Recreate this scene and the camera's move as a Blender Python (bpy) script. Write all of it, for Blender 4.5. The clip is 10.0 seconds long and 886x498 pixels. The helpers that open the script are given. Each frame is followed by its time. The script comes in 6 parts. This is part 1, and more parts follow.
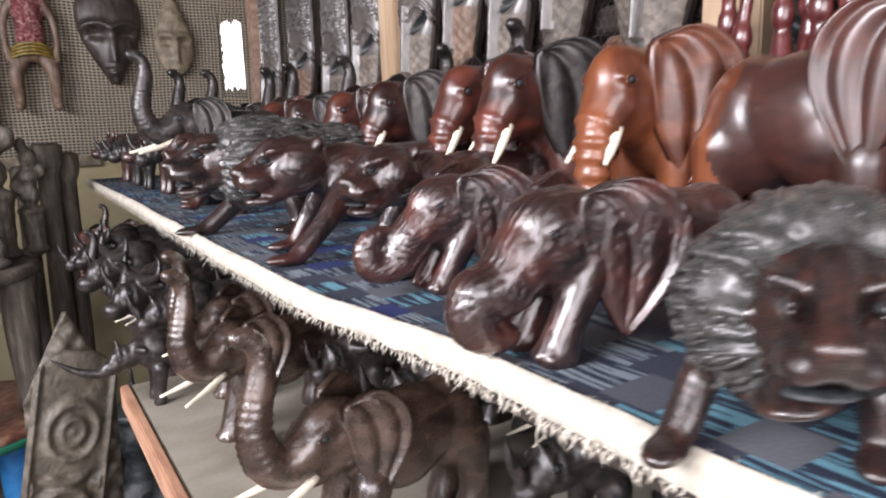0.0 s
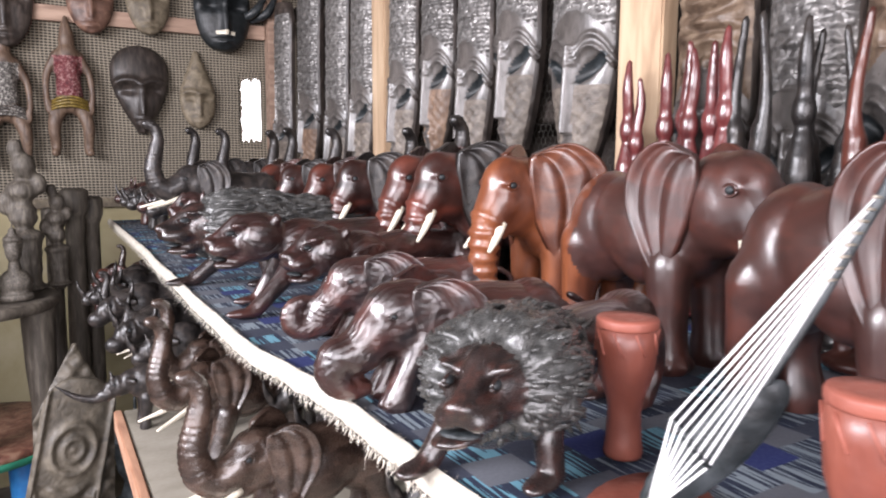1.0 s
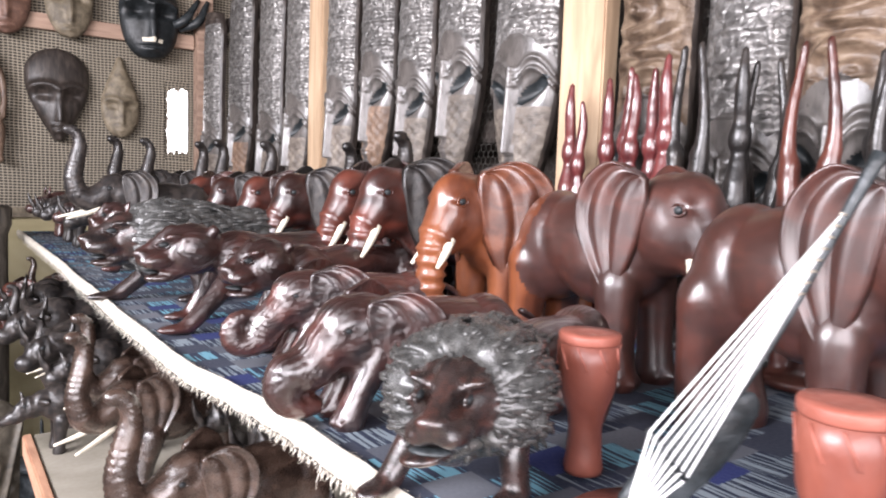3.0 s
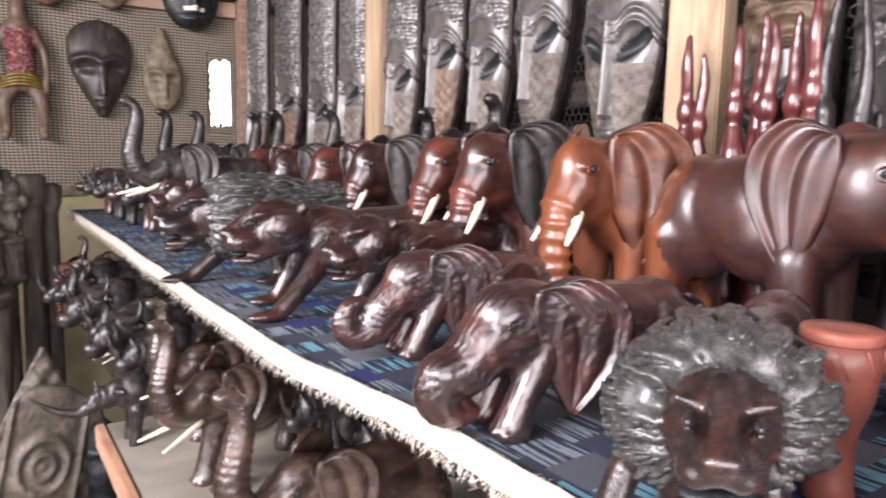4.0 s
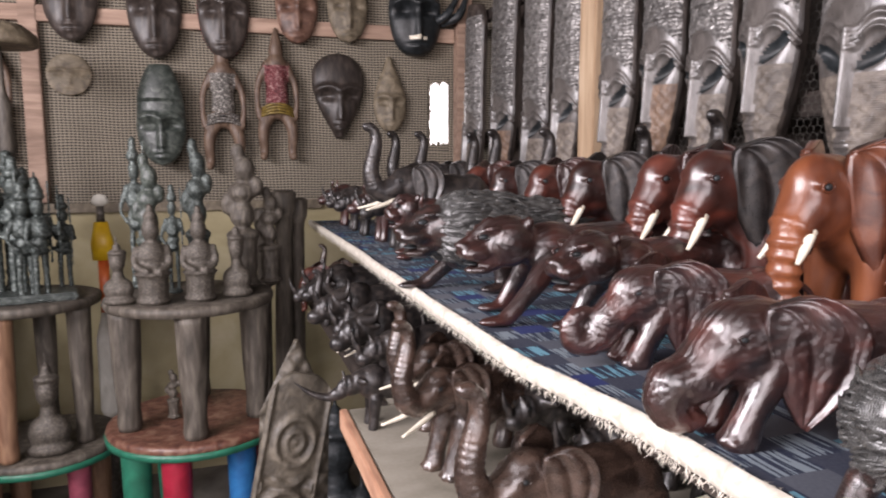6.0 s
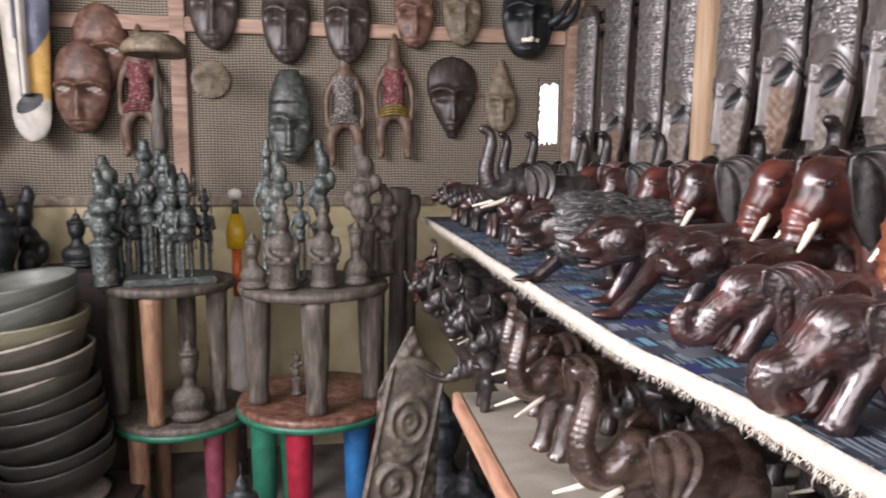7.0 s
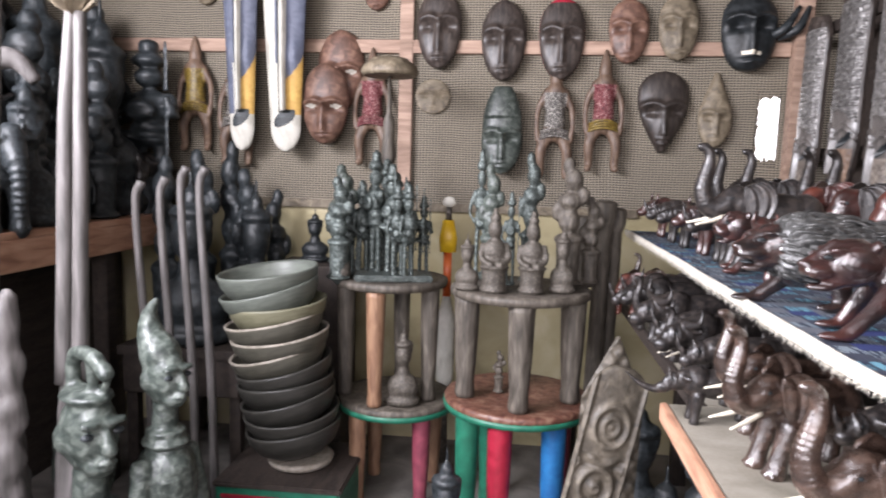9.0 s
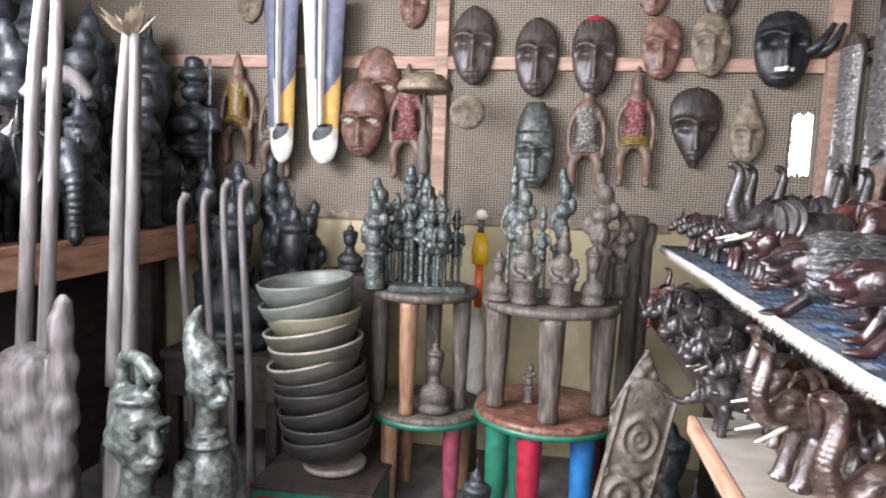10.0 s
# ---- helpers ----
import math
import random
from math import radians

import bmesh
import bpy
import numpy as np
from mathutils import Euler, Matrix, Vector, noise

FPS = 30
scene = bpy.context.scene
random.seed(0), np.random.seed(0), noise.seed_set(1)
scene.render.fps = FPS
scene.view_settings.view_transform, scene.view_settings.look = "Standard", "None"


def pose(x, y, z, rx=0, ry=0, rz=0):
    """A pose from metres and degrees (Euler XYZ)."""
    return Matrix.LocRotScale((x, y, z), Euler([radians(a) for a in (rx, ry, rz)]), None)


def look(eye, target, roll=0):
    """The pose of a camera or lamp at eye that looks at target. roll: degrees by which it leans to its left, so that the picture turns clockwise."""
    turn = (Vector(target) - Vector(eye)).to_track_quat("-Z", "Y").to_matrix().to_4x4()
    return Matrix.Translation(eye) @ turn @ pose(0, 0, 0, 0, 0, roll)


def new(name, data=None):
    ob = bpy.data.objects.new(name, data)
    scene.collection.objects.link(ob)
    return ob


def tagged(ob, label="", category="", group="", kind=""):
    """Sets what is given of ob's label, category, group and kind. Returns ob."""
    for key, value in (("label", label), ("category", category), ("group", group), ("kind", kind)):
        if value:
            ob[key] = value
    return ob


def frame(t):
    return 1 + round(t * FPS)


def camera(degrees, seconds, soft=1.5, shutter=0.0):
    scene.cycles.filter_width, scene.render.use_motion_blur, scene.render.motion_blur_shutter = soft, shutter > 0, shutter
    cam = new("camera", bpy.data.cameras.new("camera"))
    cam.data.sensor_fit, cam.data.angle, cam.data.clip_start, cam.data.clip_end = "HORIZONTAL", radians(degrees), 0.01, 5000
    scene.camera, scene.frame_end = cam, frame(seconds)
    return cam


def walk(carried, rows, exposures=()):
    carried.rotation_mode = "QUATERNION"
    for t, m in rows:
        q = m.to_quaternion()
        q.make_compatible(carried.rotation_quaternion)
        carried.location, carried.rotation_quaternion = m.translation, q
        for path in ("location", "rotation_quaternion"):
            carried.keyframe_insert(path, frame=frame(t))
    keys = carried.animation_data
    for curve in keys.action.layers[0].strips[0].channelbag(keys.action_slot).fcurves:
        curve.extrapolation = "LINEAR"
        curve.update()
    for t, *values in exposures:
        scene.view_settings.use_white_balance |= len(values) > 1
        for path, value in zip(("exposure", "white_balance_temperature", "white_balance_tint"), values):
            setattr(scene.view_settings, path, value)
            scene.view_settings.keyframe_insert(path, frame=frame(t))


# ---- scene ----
EXPOSURES = [(t, s, k, n) for t, s, k, n in ((0.0, -0.20, 6580, 20), (0.5, 0.00, 6530, 20), (1.0, 0.06, 6480, 20), (2.5, 0.36, 6430, 19), (4.0, 0.10, 6730, 23), (5.0, -0.32, 6780, 24), (7.5, -0.24, 6630, 22), (8.5, 0.13, 6430, 20), (9.5, 0.41, 6330, 20), (10.0, 0.46, 6280, 20))]
cam = camera(65.74, 10.0, soft=1.9, shutter=0.4)
# seconds, x, y, z, yaw, pitch, roll
PATH = [
    (0.0, 0.0002, 0.0001, 1.4001, -32.489, -10.690, -1.870),
    (0.5, 0.0169, -0.1671, 1.4562, -31.021, -9.060, -1.115),
    (1.0, 0.0340, -0.2836, 1.4840, -30.375, -7.318, 0.219),
    (1.5, 0.0510, -0.3496, 1.4938, -31.366, -6.697, 0.149),
    (2.0, 0.0599, -0.3654, 1.4976, -35.836, -5.669, 0.849),
    (2.5, 0.0371, -0.3331, 1.4939, -36.402, -5.903, 0.122),
    (2.7, 0.0248, -0.3053, 1.4742, -36.454, -5.112, 2.056),
    (3.8, -0.0231, -0.0848, 1.4707, -36.386, -7.784, 0.698),
    (4.0, -0.0336, -0.0598, 1.4633, -34.538, -7.915, 0.867),
    (4.5, -0.0666, -0.0559, 1.4605, -30.531, -8.326, 0.398),
    (5.0, -0.0881, -0.0782, 1.4701, -26.054, -8.138, -0.263),
    (5.2, -0.0959, -0.0957, 1.4739, -24.524, -7.897, -0.404),
    (6.3, -0.1198, -0.1458, 1.4801, -15.237, -6.850, -0.016),
    (6.5, -0.1413, -0.1774, 1.4856, -13.626, -6.809, -0.033),
    (7.0, -0.1698, -0.2279, 1.4865, -9.325, -7.287, 0.420),
    (7.5, -0.2009, -0.2862, 1.4915, -4.755, -7.358, 0.375),
    (8.0, -0.2201, -0.3234, 1.4955, -1.512, -6.899, 0.909),
    (8.5, -0.2440, -0.3513, 1.4996, 1.951, -6.667, 1.158),
    (9.0, -0.2634, -0.3739, 1.4984, 6.308, -6.743, 1.625),
    (9.5, -0.2743, -0.3920, 1.4994, 10.381, -7.000, 1.509),
    (10.0, -0.2669, -0.4496, 1.5150, 8.848, -5.957, 2.017),
]
walk(cam, [(t, pose(x, y, z, 90 + pitch, 0, yaw) @ pose(0, 0, 0, 0, 0, roll)) for t, x, y, z, yaw, pitch, roll in PATH], EXPOSURES)
# END CAMERA
# ---------------------------------------------------------------- light
world = bpy.data.worlds.new("sky")
scene.world = world
world.use_nodes = True
wn = world.node_tree
sky = wn.nodes.new("ShaderNodeTexSky")
sky.sky_type, sky.sun_disc = "NISHITA", False
sky.sun_elevation, sky.sun_rotation = radians(58), radians(200)
wn.nodes["Background"].inputs[1].default_value = 0.12
wn.links.new(sky.outputs[0], wn.nodes["Background"].inputs[0])


def lamp(name, kind, energy, m, color=(1, 1, 1), size=1.0, size_y=1.0):
    data = bpy.data.lights.new(name, kind)
    data.energy, data.color = energy, color
    if kind == "SUN":
        data.angle = radians(12)
    else:
        data.shape, data.size, data.size_y = "RECTANGLE", size, size_y
    ob = new(name, data)
    ob.matrix_world = m
    return ob


lamp("sun", "SUN", 1.2, look((0, 0, 9), (0.6, 3.2, 3.0)), (1.0, 0.95, 0.88))
# the open shop front behind the camera and the open gable on the aisle side
lamp("front_opening_daylight", "AREA", 172, look((-0.9, -2.25, 2.0), (0.1, 1.6, 1.2)), (1.0, 0.985, 0.98), 3.4, 1.5)
lamp("gable_opening_daylight", "AREA", 285, look((-2.55, 0.4, 2.45), (0.7, 1.6, 1.1)), (0.95, 0.98, 1.0), 2.2, 0.9)

# ---------------------------------------------------------------- materials


def shader(name, colors, rough=(0.4, 0.6), scale=20, stretch=(1, 1, 1), bump=0.3, fine=120, metal=0.0, coat=0.0, hue=0.0, spec=0.5, detail=6):
    """Two-scale noise between the colours, with relief; hue: how far each object's own tone may stray."""
    m = bpy.data.materials.new(name)
    m.use_nodes = True
    t = m.node_tree
    b = t.nodes["Principled BSDF"]
    co = t.nodes.new("ShaderNodeTexCoord")
    mp = t.nodes.new("ShaderNodeMapping")
    mp.inputs["Scale"].default_value = stretch
    t.links.new(co.outputs["Object"], mp.inputs[0])
    n1 = t.nodes.new("ShaderNodeTexNoise")
    n1.inputs["Scale"].default_value, n1.inputs["Detail"].default_value = scale, detail
    n1.inputs["Distortion"].default_value = 0.6
    n2 = t.nodes.new("ShaderNodeTexNoise")
    n2.inputs["Scale"].default_value, n2.inputs["Detail"].default_value = fine, 3
    for n in (n1, n2):
        t.links.new(mp.outputs[0], n.inputs["Vector"])
    ramp = t.nodes.new("ShaderNodeValToRGB")
    e = ramp.color_ramp.elements
    e[0].position, e[1].position = 0.32, 0.68
    e[0].color, e[1].color = (*colors[0], 1), (*colors[-1], 1)
    if len(colors) > 2:
        e.new(0.5).color = (*colors[1], 1)
    t.links.new(n1.outputs["Fac"], ramp.inputs[0])
    last = ramp.outputs[0]
    if hue:
        info = t.nodes.new("ShaderNodeObjectInfo")
        mr = t.nodes.new("ShaderNodeMapRange")
        mr.inputs["To Min"].default_value, mr.inputs["To Max"].default_value = 1 - hue, 1 + hue
        t.links.new(info.outputs["Random"], mr.inputs[0])
        hs = t.nodes.new("ShaderNodeHueSaturation")
        t.links.new(mr.outputs[0], hs.inputs["Value"])
        t.links.new(last, hs.inputs["Color"])
        last = hs.outputs[0]
    t.links.new(last, b.inputs["Base Color"])
    rr = t.nodes.new("ShaderNodeMapRange")
    rr.inputs["From Min"].default_value, rr.inputs["From Max"].default_value = 0.3, 0.7
    rr.inputs["To Min"].default_value, rr.inputs["To Max"].default_value = rough
    t.links.new(n2.outputs["Fac"], rr.inputs[0])
    t.links.new(rr.outputs[0], b.inputs["Roughness"])
    add = t.nodes.new("ShaderNodeMath")
    add.operation = "MULTIPLY_ADD"
    add.inputs[1].default_value = 0.5
    t.links.new(n2.outputs["Fac"], add.inputs[0])
    t.links.new(n1.outputs["Fac"], add.inputs[2])
    bp = t.nodes.new("ShaderNodeBump")
    bp.inputs["Strength"].default_value, bp.inputs["Distance"].default_value = bump, 0.004
    t.links.new(add.outputs[0], bp.inputs["Height"])
    t.links.new(bp.outputs[0], b.inputs["Normal"])
    b.inputs["Metallic"].default_value = metal
    b.inputs["Coat Weight"].default_value = coat
    b.inputs["Coat Roughness"].default_value = 0.22
    b.inputs["Coat IOR"].default_value = 1.5
    b.inputs["Specular IOR Level"].default_value = spec
    return m


def relief(m, kind, scale, strength, stretch=(1, 1, 1), distance=0.006):
    """Adds a carved pattern to the material's relief: 'cells', 'bands' or 'strands'."""
    t = m.node_tree
    b = t.nodes["Principled BSDF"]
    co = t.nodes.new("ShaderNodeTexCoord")
    mp = t.nodes.new("ShaderNodeMapping")
    mp.inputs["Scale"].default_value = stretch
    t.links.new(co.outputs["Object"], mp.inputs[0])
    if kind == "cells":
        n = t.nodes.new("ShaderNodeTexVoronoi")
        n.feature = "DISTANCE_TO_EDGE"
        n.inputs["Scale"].default_value = scale
        out = n.outputs["Distance"]
    else:
        n = t.nodes.new("ShaderNodeTexWave")
        n.inputs["Scale"].default_value = scale
        n.inputs["Distortion"].default_value = 7 if kind == "strands" else 2.5
        n.inputs["Detail"].default_value = 2
        n.bands_direction = "Y" if kind == "strands" else "Z"
        out = n.outputs["Fac"]
    t.links.new(mp.outputs[0], n.inputs["Vector"])
    bp = t.nodes.new("ShaderNodeBump")
    bp.inputs["Strength"].default_value, bp.inputs["Distance"].default_value = strength, distance
    t.links.new(out, bp.inputs["Height"])
    old = b.inputs["Normal"].links[0].from_socket
    t.links.new(old, bp.inputs["Normal"])
    t.links.new(bp.outputs[0], b.inputs["Normal"])
    return m


ROSE = relief(shader("polished_rosewood", [(0.014, 0.0075, 0.0068), (0.037, 0.0135, 0.0112), (0.075, 0.0225, 0.017)], (0.26, 0.46), 2.6, (1, 1.6, 1.6), 0.2, 160, coat=0.9, hue=0.35, spec=0.8, detail=2.5), "strands", 5, 0.2, (1, 1.5, 1.5), 0.012)
WALLROSE = shader("polished_red_rosewood", [(0.014, 0.006, 0.005), (0.046, 0.0125, 0.0085), (0.10, 0.022, 0.013)], (0.26, 0.46), 2.6, (1, 1.6, 1.6), 0.2, 160, coat=0.6, hue=0.35, spec=0.6, detail=2.5)
DUSKROSE = shader("dull_brown_rosewood", [(0.026, 0.0105, 0.0085), (0.042, 0.0155, 0.012), (0.07, 0.022, 0.0155)], (0.28, 0.46), 3, (1, 2.4, 2.4), 0.16, 160, coat=0.5, hue=0.2, spec=0.7)
CHERRY = shader("polished_red_wood", [(0.026, 0.009, 0.007), (0.062, 0.017, 0.0115), (0.115, 0.031, 0.019)], (0.28, 0.46), 3, (1, 1.6, 1.6), 0.14, 160, coat=0.5, hue=0.25)
CRIMSON = shader("crimson_stained_wood", [(0.055, 0.012, 0.013), (0.10, 0.021, 0.021), (0.155, 0.04, 0.036)], (0.24, 0.4), 12, (2, 2, 0.6), 0.1, 160, coat=0.9, hue=0.2)
ORANGE = shader("orange_hardwood", [(0.055, 0.016, 0.009), (0.125, 0.036, 0.015), (0.21, 0.066, 0.026)], (0.28, 0.46), 3, (1.4, 1.4, 0.7), 0.12, 150, coat=0.4)
REDBROWN = shader("polished_red_brown_wood", [(0.055, 0.018, 0.011), (0.095, 0.031, 0.017), (0.15, 0.052, 0.028)], (0.24, 0.4), 5, (1, 2, 2), 0.1, 160, coat=0.7)
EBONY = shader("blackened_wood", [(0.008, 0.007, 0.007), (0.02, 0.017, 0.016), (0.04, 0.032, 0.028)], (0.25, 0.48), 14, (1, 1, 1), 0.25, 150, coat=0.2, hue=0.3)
MANE = relief(shader("dark_carved_mane", [(0.028, 0.028, 0.027), (0.05, 0.05, 0.048), (0.085, 0.084, 0.08)], (0.2, 0.34), 20, (1, 1, 1), 0.3, 120, coat=0.6), "strands", 20, 0.25, (1, 1.4, 1.4))
DARKFACE = shader("blackened_rosewood", [(0.010, 0.008, 0.008), (0.022, 0.013, 0.0115), (0.045, 0.019, 0.015)], (0.18, 0.34), 8, (1, 2, 2), 0.25, 140, coat=0.8, spec=0.6)
BROWNEL = relief(shader("oiled_brown_wood", [(0.022, 0.013, 0.010), (0.045, 0.027, 0.020), (0.085, 0.053, 0.040)], (0.2, 0.36), 4, (1, 2, 2), 0.3, 120, coat=0.9, hue=0.2, spec=0.7, detail=3), "strands", 4, 0.1, (1, 1.5, 1.5), 0.012)
IVORY = shader("bone_white_inlay", [(0.62, 0.55, 0.42), (0.78, 0.73, 0.62)], (0.3, 0.5), 40, (1, 1, 1), 0.1)
SILVER = relief(relief(shader("tin_clad_relief", [(0.09, 0.085, 0.08), (0.18, 0.172, 0.165), (0.30, 0.288, 0.275)], (0.3, 0.5), 60, (1, 1, 1), 0.5, 220, metal=0.45, hue=0.2), "cells", 48, 0.9, (1, 1, 0.8), 0.01), "bands", 12, 0.6, (0.5, 1, 1))
MASKGREY = shader("waxed_grey_mask_wood", [(0.055, 0.050, 0.046), (0.09, 0.08, 0.074), (0.13, 0.117, 0.108)], (0.26, 0.42), 25, (2, 2, 0.6), 0.3, 160, coat=0.3, hue=0.25)
MASKDARK = shader("dark_mask_wood", [(0.016, 0.012, 0.010), (0.034, 0.026, 0.022), (0.062, 0.048, 0.04)], (0.34, 0.56), 25, (2, 2, 0.6), 0.35, 160, coat=0.05, hue=0.3)
MASKBROWN = shader("brown_mask_wood", [(0.07, 0.042, 0.028), (0.12, 0.075, 0.05), (0.19, 0.125, 0.085)], (0.4, 0.65), 25, (2, 2, 0.6), 0.5, 160, hue=0.25)
CARVEDBROWN = relief(relief(shader("carved_brown_board", [(0.06, 0.038, 0.025), (0.12, 0.08, 0.053), (0.20, 0.145, 0.10)], (0.38, 0.6), 30, (1, 1, 1), 0.4, 160, hue=0.2), "strands", 9, 0.6, (1, 1, 1), 0.008), "cells", 60, 0.25)
MASKRED = shader("terracotta_mask_wood", [(0.065, 0.034, 0.024), (0.115, 0.06, 0.042), (0.19, 0.108, 0.075)], (0.4, 0.6), 22, (1, 1, 1), 0.3, 160, hue=0.2)
MASKTAN = shader("worn_tan_mask_wood", [(0.085, 0.066, 0.044), (0.14, 0.112, 0.075), (0.22, 0.178, 0.122)], (0.5, 0.7), 25, (1, 1, 1), 0.5, 160, hue=0.2)
BRONZE = shader("verdigris_bronze", [(0.03, 0.038, 0.036), (0.07, 0.083, 0.077), (0.15, 0.172, 0.16)], (0.35, 0.6), 45, (1, 1, 1), 0.6, 200, metal=0.55, hue=0.3)
CLAYGREY = shader("grey_brown_cast_metal", [(0.04, 0.034, 0.028), (0.08, 0.069, 0.056), (0.14, 0.121, 0.10)], (0.4, 0.62), 50, (1, 1, 1), 0.6, 200, metal=0.3, hue=0.2)
STONE = shader("mottled_green_soapstone", [(0.022, 0.029, 0.025), (0.055, 0.066, 0.057), (0.12, 0.136, 0.118)], (0.3, 0.5), 35, (1, 1, 1), 0.4, 160, hue=0.25)
BLACKFIG = shader("soot_black_carving", [(0.008, 0.010, 0.011), (0.018, 0.022, 0.024), (0.04, 0.046, 0.05)], (0.36, 0.6), 30, (1, 1, 1), 0.4, 140, hue=0.4)
DUSTPINE = relief(shader("dusty_pinkish_pine", [(0.22, 0.14, 0.10), (0.31, 0.205, 0.15), (0.40, 0.275, 0.205)], (0.6, 0.85), 5, (0.7, 6, 6), 0.3, 80, hue=0.08), "bands", 3, 0.1, (0.3, 5, 5))
CHEEK = relief(shader("hatched_grey_tan_wood", [(0.075, 0.062, 0.052), (0.13, 0.108, 0.09), (0.20, 0.17, 0.14)], (0.4, 0.6), 40, (1, 1, 1), 0.4, 200, hue=0.25), "bands", 70, 0.22, (1, 1, 1), 0.004)
PINE = relief(shader("raw_pine", [(0.34, 0.225, 0.14), (0.46, 0.325, 0.21), (0.54, 0.40, 0.27)], (0.55, 0.8), 5, (6, 6, 0.7), 0.3, 80, hue=0.08), "bands", 3, 0.1, (5, 5, 0.3))
REDPINE = shader("weathered_reddish_plank", [(0.28, 0.135, 0.085), (0.45, 0.245, 0.155), (0.56, 0.335, 0.225)], (0.55, 0.8), 8, (3, 0.5, 3), 0.3, 90)
RELIEFWOOD = relief(shader("carved_olive_brown_panel", [(0.04, 0.034, 0.025), (0.085, 0.071, 0.053), (0.155, 0.132, 0.10)], (0.42, 0.65), 22, (1, 1, 1), 0.4, 120), "cells", 40, 0.35)
SHELFTOP = shader("dusty_grey_board", [(0.19, 0.172, 0.135), (0.26, 0.235, 0.19), (0.33, 0.30, 0.25)], (0.5, 0.75), 6, (1, 1, 1), 0.2, 90)
DARKWOOD = shader("dark_stained_plank", [(0.02, 0.014, 0.011), (0.045, 0.032, 0.025)], (0.6, 0.85), 9, (3, 0.6, 3), 0.4, 90)
CREAM = shader("cream_painted_panel", [(0.27, 0.225, 0.12), (0.38, 0.325, 0.185), (0.46, 0.40, 0.26)], (0.5, 0.75), 3, (1, 1, 1), 0.15, 60)
FRINGE = shader("frayed_cream_cotton", [(0.42, 0.38, 0.315), (0.54, 0.50, 0.425), (0.65, 0.605, 0.53)], (0.8, 0.95), 60, (1, 1, 1), 0.35, 300)
DIRT = shader("swept_earth_floor", [(0.10, 0.09, 0.08), (0.17, 0.155, 0.14), (0.24, 0.22, 0.20)], (0.7, 0.95), 4, (1, 1, 1), 0.5, 60)
CEIL = shader("smoky_roof_sheet", [(0.05, 0.045, 0.04), (0.09, 0.08, 0.07)], (0.6, 0.85), 5, (1, 1, 1), 0.3, 60)
STOOLWOOD = shader("grey_weathered_stool_wood", [(0.04, 0.033, 0.025), (0.08, 0.067, 0.053), (0.145, 0.125, 0.10)], (0.5, 0.75), 10, (4, 4, 0.7), 0.5, 110, hue=0.12)
STOOLTAN = shader("tan_stool_leg_wood", [(0.14, 0.07, 0.04), (0.22, 0.12, 0.07), (0.29, 0.17, 0.10)], (0.45, 0.65), 10, (4, 4, 0.7), 0.3, 110, hue=0.1)
PAINTGREEN = shader("chipped_green_paint", [(0.01, 0.10, 0.06), (0.015, 0.16, 0.095)], (0.35, 0.55), 18, (1, 1, 1), 0.3)
PAINTRED = shader("chipped_red_paint", [(0.24, 0.012, 0.026), (0.36, 0.02, 0.042)], (0.3, 0.5), 18, (1, 1, 1), 0.3)
PAINTBLUE = shader("chipped_blue_paint", [(0.01, 0.085, 0.24), (0.018, 0.15, 0.36)], (0.35, 0.55), 18, (1, 1, 1), 0.3)
PAINTWINE = shader("faded_crimson_paint", [(0.16, 0.03, 0.05), (0.27, 0.06, 0.085)], (0.4, 0.6), 18, (1, 1, 1), 0.3)
SEATRED = relief(shader("carved_red_brown_seat", [(0.07, 0.028, 0.02), (0.14, 0.06, 0.04), (0.21, 0.12, 0.08)], (0.35, 0.55), 28, (1, 1, 1), 0.5), "cells", 22, 0.6)
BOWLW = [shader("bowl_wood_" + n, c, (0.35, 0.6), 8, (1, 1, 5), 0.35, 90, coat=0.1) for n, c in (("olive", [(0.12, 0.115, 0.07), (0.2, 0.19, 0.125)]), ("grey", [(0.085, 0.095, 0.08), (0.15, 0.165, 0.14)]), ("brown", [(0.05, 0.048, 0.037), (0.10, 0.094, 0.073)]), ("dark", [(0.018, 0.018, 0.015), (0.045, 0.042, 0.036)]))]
PALERIM = shader("worn_pale_rim", [(0.20, 0.175, 0.14), (0.34, 0.30, 0.25)], (0.5, 0.7), 40, (1, 1, 1), 0.4)
LEATHER = shader("red_drum_wood", [(0.14, 0.038, 0.026), (0.21, 0.060, 0.039), (0.29, 0.092, 0.062)], (0.35, 0.55), 14, (1, 1, 0.6), 0.3, 110, coat=0.15)
HIDE = shader("drum_hide", [(0.24, 0.068, 0.045), (0.32, 0.105, 0.075)], (0.45, 0.65), 20, (1, 1, 1), 0.3)
STRING = shader("white_nylon_string", [(0.75, 0.75, 0.74), (0.85, 0.85, 0.84)], (0.4, 0.6), 50)
WIRE = shader("dull_galvanised_wire", [(0.05, 0.047, 0.04), (0.11, 0.10, 0.09)], (0.4, 0.6), 50, metal=0.6)
POLE = shader("pale_grey_stick", [(0.065, 0.06, 0.056), (0.11, 0.10, 0.095), (0.17, 0.155, 0.15)], (0.45, 0.65), 12, (3, 3, 0.4), 0.3, 100, hue=0.1)
BEADY = shader("yellow_beads", [(0.09, 0.058, 0.012), (0.15, 0.10, 0.02), (0.26, 0.18, 0.04)], (0.3, 0.5), 60, (1, 1, 1), 0.8)
